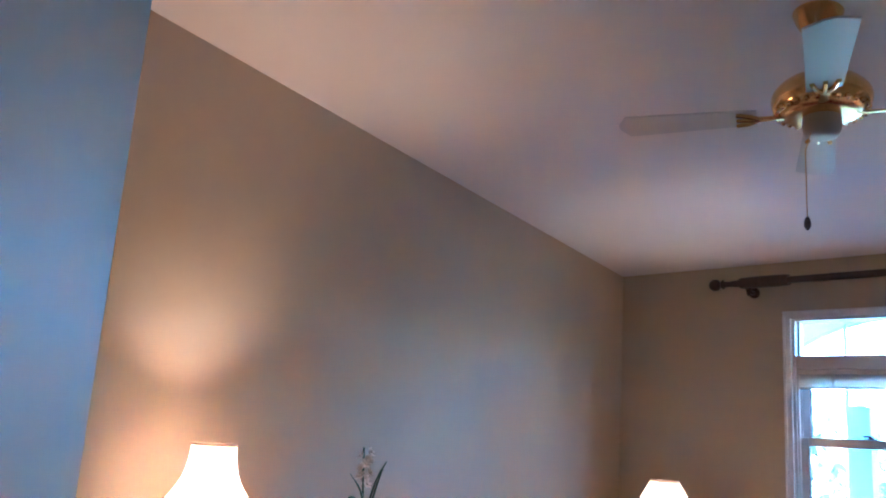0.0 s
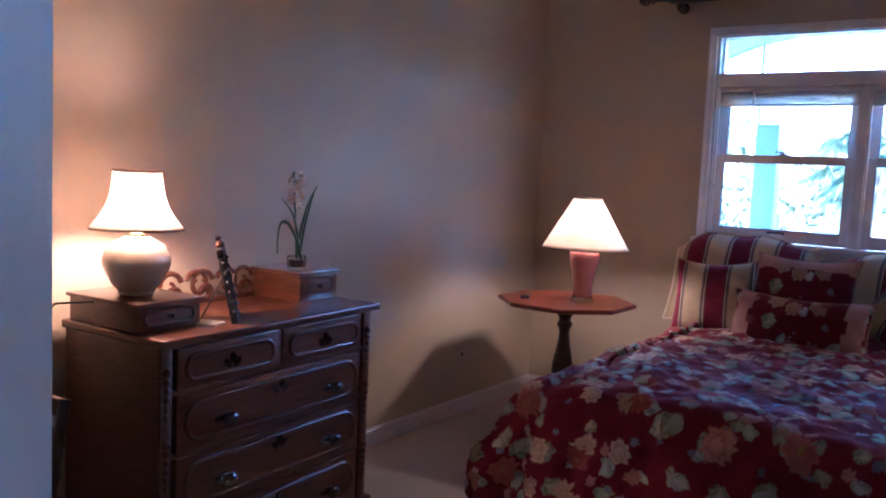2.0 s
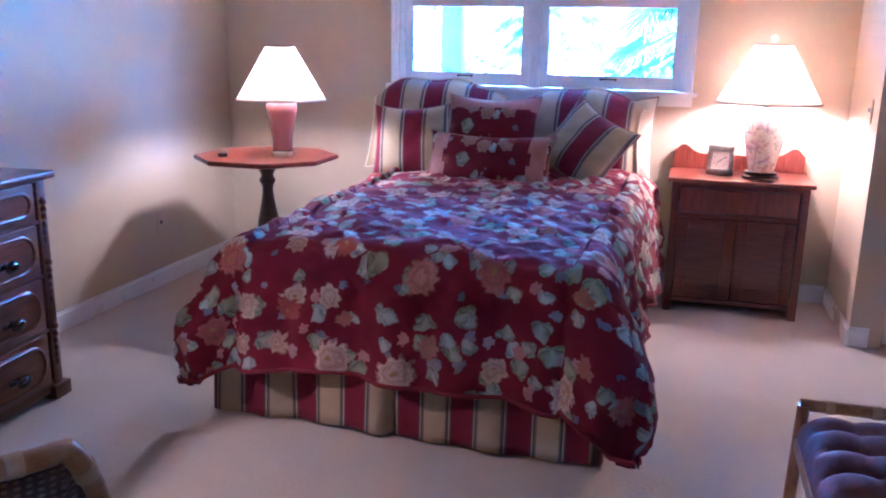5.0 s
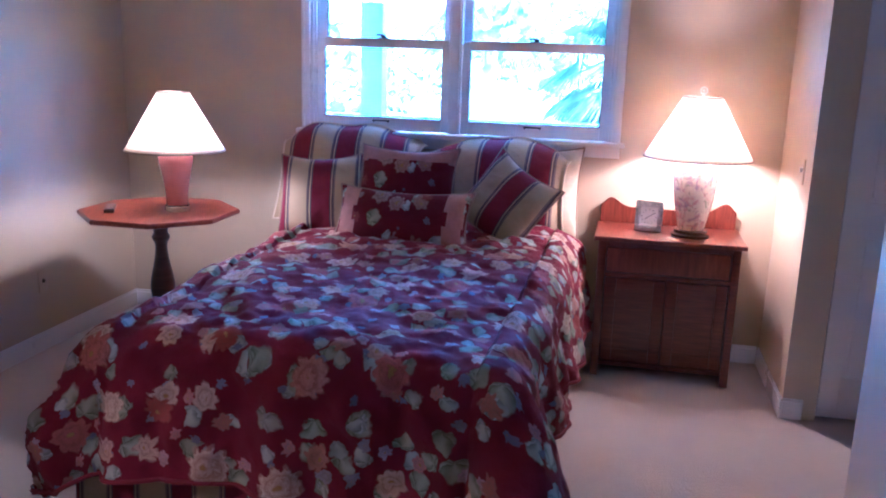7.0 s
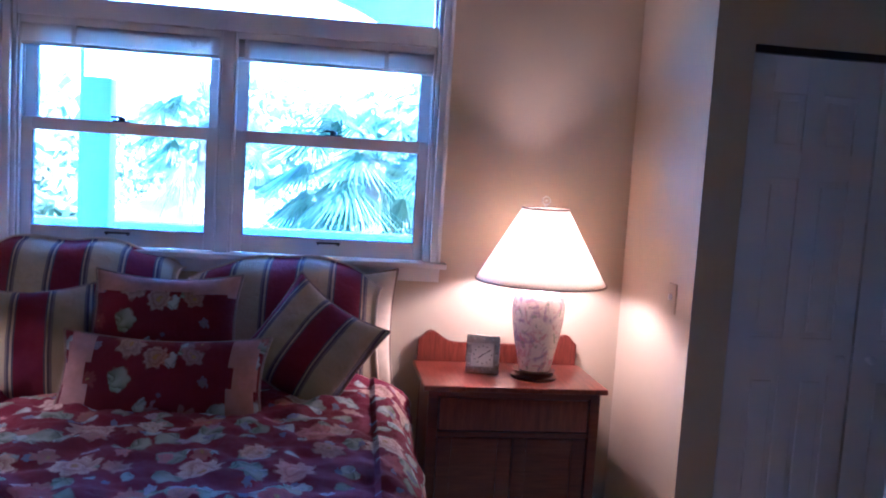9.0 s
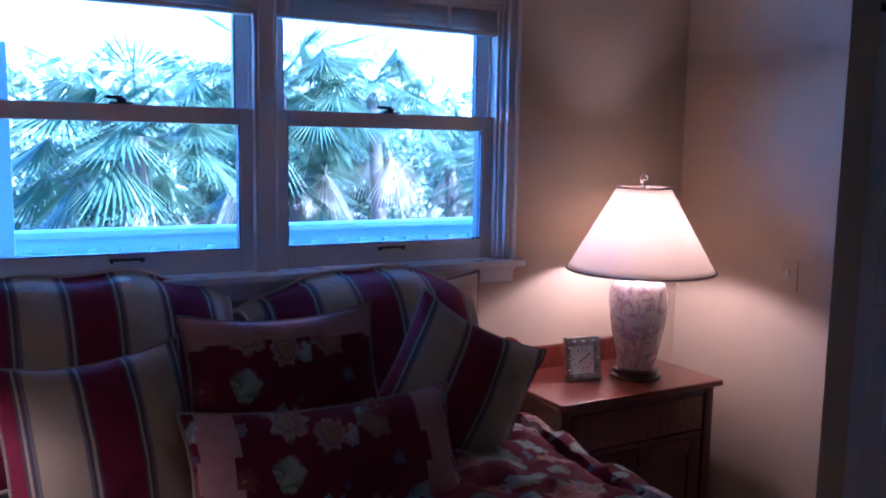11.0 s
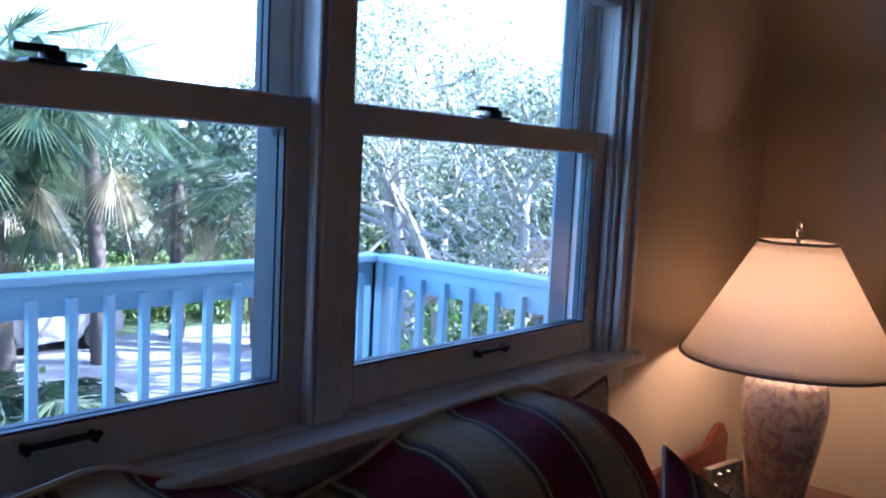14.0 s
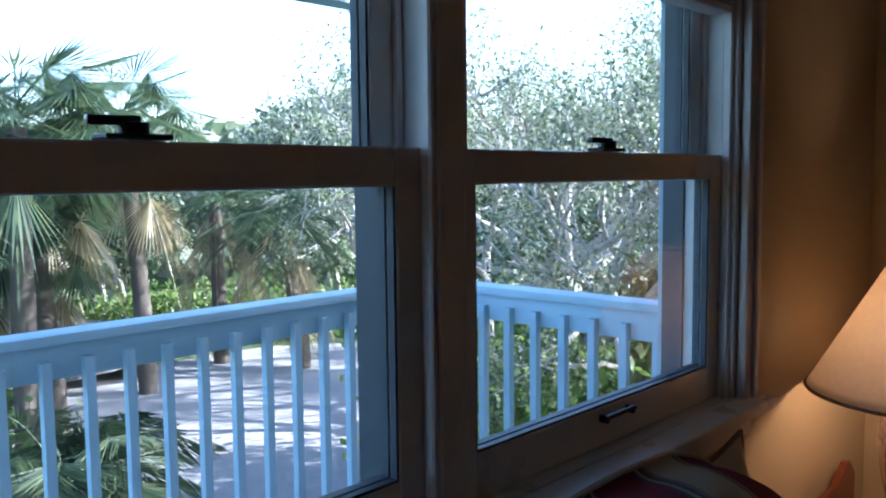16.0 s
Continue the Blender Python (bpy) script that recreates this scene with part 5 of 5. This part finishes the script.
loop = [vv[i, 0] for i in range(NX)] + [vv[NX, j] for j in range(NY)] + [vv[i, NY] for i in range(NX, 0, -1)] + [vv[0, j] for j in range(NY, 0, -1)]
low = [bm.verts.new((q.co.x, q.co.y, 0.335)) for q in loop]
for i in range(len(loop)):
    j = (i + 1) % len(loop)
    bm.faces.new((loop[i], low[i], low[j], loop[j]))
bm.faces.new(low)
cu = part("cushion", bm, M_tuft, bn, "button-tufted plum upholstery")
for i in range(2):
    for j in range(5):
        part("button", lathe([(0, -0.004), (0.009, 0), (0.006, 0.005), (0, 0.006)], 12), M_tuft, cu, m=pose(-0.067 + 0.133 * i, -0.24 + 0.12 * j, 0.405))
part("seat_frame", box(-0.205, 0.205, -0.365, 0.365, 0.29, 0.335, 0.01), M_rattan, bn)
for sy in (-1, 1):
    part("end_rail", tube([(-0.20, sy * 0.375, 0.43), (0.20, sy * 0.375, 0.43)], 0.018, 10), M_rattan, bn)
    for x in (-0.12, 0.0, 0.12):
        part("binding", tube([(x - 0.012, sy * 0.375, 0.43), (x + 0.012, sy * 0.375, 0.43)], 0.0205, 10), M_bind, bn)
    for sx in (-1, 1):
        part("leg", tube([(sx * 0.20, sy * 0.375, 0), (sx * 0.19, sy * 0.37, 0.43)], 0.018, 10), M_rattan, bn)

# ---- outdoors ----
GZ = -3.0
rng = np.random.default_rng(7)


def ground_mat(name, stops, scale, rough=0.95, bump=0.5):
    k = Mat(name, rough)
    v = k.coord()
    n = k.noise(v, scale, 6, 0.65)
    big = k.noise(v, 0.25, 4)
    k.base(k.mix(k.math('MULTIPLY', big, 0.5), k.ramp(n, stops), stops[0][1]))
    k.bump(k.noise(v, scale * 6, 3), bump, 0.02)
    return k.m


M_grass = ground_mat("lawn", [(0.3, (0.035, 0.06, 0.02)), (0.7, (0.10, 0.14, 0.045))], 6.0)
# driveway colour is lowered in place of the trees' dappled shade
M_drive = ground_mat("shell_driveway", [(0.3, (0.22, 0.205, 0.20)), (0.7, (0.37, 0.345, 0.335))], 9.0, 0.95, 0.3)
M_deck = paint("pale_deck_boards", (0.30, 0.30, 0.30), 0.7, 0.1, 0.2, 60)
structure("ground", box(-400, 400, 0.4, 800, GZ - 0.3, GZ), M_grass, "lawn and leaf litter around the house")
dr_bm = bmesh.new()
pts = []
for i in range(40):
    a = 2 * math.pi * i / 40
    r = 1 + 0.08 * math.sin(3 * a + 1) + 0.04 * math.sin(7 * a)
    pts.append((11.5 + 7.0 * r * math.cos(a), 13.0 + 6.2 * r * math.sin(a)))
add_prism(dr_bm, pts, 'z', GZ - 0.02, GZ + 0.012)
structure("driveway", dr_bm, M_drive, "pale shell driveway, its colour greyed for dappled shade")

# deck and railing
RY, RX, RZ = 2.40, 4.46, 1.07
structure("deck_floor", box(-1.5, RX + 0.12, T + 0.03, RY + 0.12, -0.22, -0.06), M_deck, "pale painted deck")
structure("deck_support", box(-1.5, RX + 0.1, T + 0.02, T + 0.03, GZ, -0.22), M_rail, "house wall under the deck")


def railing(p0, p1, step=0.158):
    a, b = Vector(p0), Vector(p1)
    L = (b - a).length
    rl = thing("deck_railing", a.x, a.y, -0.06, math.degrees(math.atan2(b.y - a.y, b.x - a.x)), "white wooden deck railing with square balusters, blue shade tint in its colour", "railing", "deck railings")
    h = RZ + 0.06
    part("cap_rail", box(0, L, -0.07, 0.07, h - 0.038, h, 0.006), M_rail, rl)
    part("top_board", box(0, L, -0.018, 0.018, h - 0.175, h - 0.0385, 0.004), M_rail, rl)
    part("bottom_board", box(0, L, -0.018, 0.018, 0.06, 0.145, 0.004), M_rail, rl)
    me = mesh_of("baluster", box(-0.019, 0.019, -0.019, 0.019, 0.06, h - 0.10, 0.003), M_rail)
    n = int(L / step)
    for i in range(1, n):
        ob = new("baluster", me)
        ob.parent = rl
        ob.matrix_basis = pose(L * i / n, -0.038, 0)
    for x in (0.0, L):
        part("post", box(x - 0.045, x + 0.045, -0.045, 0.045, 0, h - 0.039, 0.005), M_rail, rl)
    return rl


railing((-1.45, RY, 0), (RX, RY, 0))
railing((RX, RY - 0.05, 0), (RX, T + 0.08, 0))
# porch posts and the arched header over the deck
pr = thing("porch_arch", 0, RY + 0.02, -0.06, 0, "white porch posts carrying an arched header", "porch")

out = [(-1.5, 3.0), (4.34, 3.0), (4.34, 2.50), (3.05, 2.50)]
for i in range(33):
    f = i / 32
    out.append((2.98 - 2.83 * f, 2.42 + 0.38 * max(0.0, 1 - abs(2 * f - 1) ** 3.2)))
out += [(0.08, 2.42), (-1.5, 2.50)]
part("header", prism(out, 'y', -0.07, 0.07), M_rail, pr, "arched white header")
part("corner_post", box(-1.5, -1.36, -0.07, 0.07, 0, 2.50, 0.008), M_rail, pr)
structure("porch_roof", prism([(T + 0.025, 3.30), (RY + 0.35, 3.02), (RY + 0.35, 3.14), (T + 0.025, 3.45)], 'x', -1.6, RX + 0.35), M_porch, "porch roof over the deck, darkened to cut bounced light")

gp = thing("deck_post", 1.25, 1.0, -0.06, 0, "white square deck post carrying a thin pole", "post")
part("post", box(-0.07, 0.07, -0.07, 0.07, 0, 1.97, 0.008), M_rail, gp)
part("pole", tube([(-0.09, 0.0, 0.0), (-0.09, 0.0, 2.9)], 0.012, 8), M_rail, gp)

# ---- plants ----
M_bark = ground_mat("grey_bark", [(0.3, (0.26, 0.23, 0.20)), (0.7, (0.52, 0.49, 0.44))], 14.0)
M_palmtrunk = ground_mat("palm_trunk", [(0.3, (0.06, 0.048, 0.038)), (0.7, (0.17, 0.14, 0.11))], 18.0)


def leaf_mat(name, a, b, c):
    k = Mat(name, 0.5)
    r = k.n("NewGeometry").outputs["Random Per Island"]
    col = k.ramp(r, [(0.1, a), (0.55, b), (0.95, c)])
    k.base(col)
    tl = k.n("BsdfTranslucent", ("Color", col))
    mx = k.n("MixShader", (0, 0.45), (1, k.p.outputs[0]), (2, tl.outputs[0]))
    k.t.links.new(mx.outputs[0], k.t.nodes["Material Output"].inputs[0])
    return k.m


M_foliage = leaf_mat("oak_foliage", (0.07, 0.10, 0.05), (0.19, 0.22, 0.12), (0.40, 0.41, 0.30))
# palm greens kept dark, with the shade on the left-hand plants put in
M_frond = leaf_mat("palm_foliage", (0.022, 0.045, 0.022), (0.055, 0.09, 0.045), (0.12, 0.15, 0.07))
M_dry = leaf_mat("dry_palm_foliage", (0.22, 0.17, 0.09), (0.34, 0.28, 0.15), (0.46, 0.40, 0.26))
M_shrub = leaf_mat("shrub_foliage", (0.05, 0.10, 0.02), (0.12, 0.19, 0.04), (0.24, 0.30, 0.08))


def quads_mesh(name, centers, dirs, sides, lens, wids, mat):
    """Many small pointed leaves as one mesh."""
    n = len(centers)
    d = dirs * lens[:, None]
    s = sides * wids[:, None]
    V = np.empty((n, 4, 3))
    V[:, 0] = centers
    V[:, 1] = centers + d * 0.45 + s
    V[:, 2] = centers + d
    V[:, 3] = centers + d * 0.45 - s
    me = bpy.data.meshes.new(name)
    me.from_pydata(V.reshape(-1, 3).tolist(), [], (np.arange(4 * n).reshape(n, 4)).tolist())
    me.materials.append(mat)
    return me


def unit(a):
    return a / np.maximum(np.linalg.norm(a, axis=1, keepdims=True), 1e-6)


def palm(x, y, h, lean, spread, seed, n_frond=24, fan=True, dry=4, z0=GZ, name="palm_tree", label="tall palm tree with drooping fronds"):
    r = np.random.default_rng(seed)
    t = thing(name, x, y, z0, 0, label, "tree", "palms")
    bend = [(lean[0] * f ** 1.6, lean[1] * f ** 1.6, h * f) for f in (i / 10 for i in range(11))]
    part("trunk", tube(bend, [0.20 - 0.06 * i / 10 + 0.012 * (i % 2) for i in range(11)], 12), M_palmtrunk, t)
    top = np.array(bend[-1])
    for kind, count, mat in (("crown", n_frond, M_frond), ("dead_fronds", dry, M_dry)):
        C, D, S, L, W = [], [], [], [], []
        for i in range(count):
            az = i * 2.399 + r.normal() * 0.2
            el = (1.45 - 1.85 * (i / count)) if kind == "crown" else -0.9 - 0.4 * r.random()
            reach = spread * (0.8 + 0.4 * r.random())
            o = np.array((math.cos(az), math.sin(az), 0.0))
            stalk = []
            for j in range(15):
                f = j / 14
                a = el - 1.15 * f * f
                stalk.append(top + o * reach * f * math.cos(el * 0.8) + np.array((0, 0, reach * (f * math.sin(el) - 0.55 * f * f))))
            stalk = np.array(stalk)
            tang = unit(np.gradient(stalk, axis=0))
            sd = unit(np.cross(tang, (0, 0, 1.0)))
            if fan:
                hub, tg, s0 = stalk[7], tang[7], sd[7]
                for q in range(44):
                    b = -2.3 + 4.6 * q / 43
                    dr_ = tg * math.cos(b) + s0 * math.sin(b) + np.array((0, 0, -0.25 - 0.25 * abs(math.sin(b))))
                    ln = reach * 0.55 * (0.75 + 0.25 * math.cos(b * 0.6)) * (0.85 + 0.3 * r.random())
                    C.append(hub); D.append(dr_); L.append(ln); W.append(0.022)
                    S.append(np.cross(dr_, (0.2, 0.1, 1.0)))
            else:
                for q in range(44):
                    f = 0.16 + 0.84 * q / 43
                    c = np.array([np.interp(f * 14, range(15), stalk[:, m]) for m in range(3)])
                    jn = min(14, int(f * 14))
                    for sg in (-1, 1):
                        dr_ = sd[jn] * sg * 0.9 + tang[jn] * (0.45 + 0.3 * r.random()) + np.array((0, 0, -0.25 - 0.55 * r.random()))
                        C.append(c); D.append(dr_); L.append(reach * 0.34 * math.sin(math.pi * (0.12 + 0.8 * f)) + 0.06); W.append(0.010)
                        S.append(np.cross(dr_, tang[jn]))
            for j in range(14):
                C.append(stalk[j]); D.append(stalk[j + 1] - stalk[j]); L.append(np.linalg.norm(stalk[j + 1] - stalk[j]) * 1.2); W.append(0.018); S.append(sd[j])
        if not C:
            continue
        me = quads_mesh(kind, np.array(C), unit(np.array(D)), unit(np.array(S)), np.array(L), np.array(W), mat)
        ob = new(kind, me)
        ob.parent = t
    return t


def tree(x, y, h, spread, seed, leaves=9000, leaf=0.10, mat=None, name="oak_tree", label="leafy broad tree with pale branching limbs", z0=GZ):
    r = np.random.default_rng(seed)
    t = thing(name, x, y, z0, 0, label, "tree", "broad trees")
    bm = bmesh.new()
    tips = []

    def grow(p, d, ln, rad, depth):
        pts = [p]
        for i in range(4):
            d = (d + Vector(r.normal(0, 0.17, 3)) + Vector((0, 0, 0.05))).normalized()
            p = p + d * ln / 4
            pts.append(p)
        add_tube(bm, pts, [rad * (1 - 0.1 * i) for i in range(5)], 7 if depth > 1 else 5)
        if depth == 0:
            tips.extend(pts[2:])
            return
        for i in range(3):
            nd = (d + Vector(r.normal(0, 0.62, 3))).normalized()
            grow(pts[-1 - (i % 2)], nd, ln * (0.62 + 0.2 * r.random()), rad * 0.55, depth - 1)

    for i in range(2):
        grow(Vector((r.normal() * 0.1, r.normal() * 0.1, -0.1)), Vector((r.normal() * 0.25, r.normal() * 0.25, 1)).normalized(), h * 0.34, h * 0.024, 4)
    part("trunk", bm, M_bark, t)
    tp = np.array(tips)
    c = tp[r.integers(0, len(tp), leaves)] + r.normal(0, spread * 0.055, (leaves, 3))
    me = quads_mesh("crown", c, unit(r.normal(0, 1, (leaves, 3)) + np.array((0, 0, -0.3))), unit(r.normal(0, 1, (leaves, 3))), leaf * r.uniform(0.6, 1.3, leaves), leaf * 0.40 * r.uniform(0.7, 1.3, leaves), mat or M_foliage)
    new("crown", me).parent = t
    return t


def shrub(x, y, h, w, seed, mat=None, n=2600):
    r = np.random.default_rng(seed)
    t = thing("shrub", x, y, GZ, 0, "dense green garden shrub beside the drive", "shrub", "garden shrubs")
    c = r.normal(0, 1, (n, 3)) * np.array((w * 0.33, w * 0.33, h * 0.28)) + np.array((0, 0, h * 0.5))
    c[:, 2] = np.abs(c[:, 2])
    me = quads_mesh("foliage", c, unit(r.normal(0, 1, (n, 3)) + np.array((0, 0, 0.5))), unit(r.normal(0, 1, (n, 3))), 0.20 * r.uniform(0.5, 1.3, n), 0.055 * r.uniform(0.6, 1.3, n), mat or M_shrub)
    new("foliage", me).parent = t
    bm = bmesh.new()
    for i in range(5):
        a = i * 1.3
        add_tube(bm, [(0, 0, -0.05), (w * 0.1 * math.cos(a), w * 0.1 * math.sin(a), h * 0.3), (w * 0.25 * math.cos(a), w * 0.25 * math.sin(a), h * 0.65)], [0.03, 0.022, 0.01], 6)
    part("stem", bm, M_bark, t)
    return t


# palms north of the deck
palm(3.0, 9.6, 4.6, (0.2, 0.2), 2.2, 3, 26)
palm(9.9, 16.2, 5.8, (-0.2, 0.3), 2.7, 5, 28, True, 4)
palm(13.6, 15.6, 3.7, (-0.5, 0.2), 2.1, 9, 22, False, 12)
palm(7.6, 17.5, 5.0, (0.4, 0.1), 2.3, 11, 26, True, 6)
palm(-0.6, 17.0, 5.2, (0.2, 0.0), 2.2, 13, 24)
palm(8.9, 24.0, 5.6, (0.3, 0.0), 2.6, 15, 24)
palm(4.5, 7.4, 1.5, (0.1, 0.2), 1.6, 17, 34, False, 0, name="young_palm", label="young palm with arching green fronds")
palm(5.4, 8.6, 1.3, (0.1, 0.1), 1.3, 27, 26, False, 0, name="young_palm", label="young palm with arching green fronds")
palm(12.4, 4.9, 2.6, (0.2, 0.2), 1.9, 19, 20, True, 3)
palm(7.0, 13.8, 3.7, (-0.2, 0.1), 2.0, 21, 26, True, 2)
palm(6.0, 12.4, 5.4, (0.1, 0.1), 2.4, 23, 30, True, 2)
palm(12.6, 17.6, 4.0, (0.0, 0.1), 2.0, 33, 6, False, 9)
# broad trees to the east and behind the drive
for i, (x, y, h, s) in enumerate(((10.4, 6.6, 8.0, 3.4), (13.2, 8.0, 9.0, 3.8), (11.6, 3.4, 7.6, 3.2), (17.5, 11.0, 9.5, 4.2), (17.5, 5.5, 9.5, 4.0))):
    tree(x, y, h, s, 30 + i, 24000 if i < 3 else 14000, 0.058 if i < 3 else 0.09)
for i, (x, y, h, s) in enumerate(((3.0, 25, 5.6, 5), (7.0, 27, 5.8, 5), (13.5, 26, 6.4, 5), (20, 22, 7.5, 5), (-4, 26, 5.5, 5), (26, 13, 10, 5), (26, 6, 10, 5), (6.0, 20, 5.2, 4))):
    tree(x, y, h, s, 60 + i, 9000, 0.22)
# trees in the dark palm greens, to imitate deep shade behind the drive
for i, (x, y, h, s) in enumerate(((7.4, 21.0, 5.6, 3.4), (9.8, 22.0, 5.6, 3.4), (12.0, 22.6, 5.4, 3.4), (5.2, 20.5, 5.8, 3.4))):
    tree(x, y, h, s, 80 + i, 12000, 0.16, M_frond, label="leafy tree behind the drive, leaves darkened for deep shade")
for i, (x, y, h, w) in enumerate(((15.5, 19.6, 1.6, 2.4), (13.4, 20.6, 1.5, 2.4), (18.2, 17.6, 1.7, 2.6), (10.2, 6.0, 2.2, 2.4), (11.6, 7.6, 2.5, 2.6), (11.6, 6.2, 1.7, 2.2), (4.0, 10.6, 1.5, 1.9), (11.2, 21.2, 1.4, 2.2), (7.6, 21.0, 1.8, 2.6), (4.6, 19.4, 2.0, 2.8), (13.4, 6.2, 1.6, 2.2), (5.4, 14.5, 1.6, 2.2))):
    shrub(x, y, h, w, 90 + i)

# a far belt of woods
n = 26000
ang = rng.uniform(0.05, 3.0, n)
dist = rng.uniform(34, 46, n)
c = np.stack([4 + dist * np.cos(ang), dist * np.sin(ang), GZ + rng.uniform(0, 1, n) ** 0.8 * (7.4 + 0.9 * np.sin(ang * 9) + 0.7 * np.sin(ang * 23))], 1)
me = quads_mesh("far_woods", c, unit(rng.normal(0, 1, (n, 3))), unit(rng.normal(0, 1, (n, 3))), rng.uniform(0.5, 1.3, n), rng.uniform(0.2, 0.45, n), M_foliage)
tagged(new("far_woods", me), "dense belt of far woods", "woods", "", "stuff")

# parked car
car = thing("parked_car", 9.0, 18.2, GZ, 12, "silver parked car half hidden by plants", "car")
M_car = plain("silver_car_paint", (0.36, 0.37, 0.39), 0.25, 0.6, 0.05, 4, 0.0)
prof = [(-2.2, 0.30), (-2.25, 0.65), (-2.1, 0.92), (-1.5, 0.98), (-0.85, 1.42), (0.55, 1.45), (1.25, 1.0), (2.05, 0.86), (2.25, 0.6), (2.2, 0.30)]
part("body", prism(prof, 'y', -0.86, 0.86, 0.07), M_car, car)
part("side_window", prism([(-1.2, 0.98), (-0.78, 1.34), (0.45, 1.36), (0.98, 1.0)], 'y', -0.875, 0.875), M_black, car)
for sx in (-1.35, 1.38):
    for sy in (-0.80, 0.80):
        w = part("wheel", lathe([(0.20, -0.10), (0.31, -0.10), (0.33, -0.06), (0.33, 0.06), (0.31, 0.10), (0.20, 0.10)], 28), M_black, car, "black tyre", pose(sx, sy, 0.33, 90, 0, 0))
        part("rim", lathe([(0, -0.09), (0.06, -0.10), (0.20, -0.085), (0.205, 0.085), (0.06, 0.10), (0, 0.09)], 10), M_silver, w)
part("headlight", box(2.05, 2.22, -0.75, -0.45, 0.62, 0.78, 0.03), M_clear, car)
part("headlight", box(2.05, 2.22, 0.45, 0.75, 0.62, 0.78, 0.03), M_clear, car)
# neighbour's roof seen low through the trees
nb = thing("neighbouring_house", -1.2, 23, GZ, 0, "pale blue neighbouring house with a gabled metal roof", "house")
M_nroof = paint("pale_metal_roof", (0.30, 0.42, 0.47), 0.5, 0.08)
part("wall", box(-2.6, 2.2, -3, 3, 0, 2.3), M_nroof, nb)
part("roof", prism([(-3.0, 2.3), (2.6, 2.3), (-0.2, 3.7)], 'y', -3.4, 3.4), M_nroof, nb)
part("window", box(0.6, 1.5, -3.05, -2.98, 0.9, 1.9), M_black, nb)
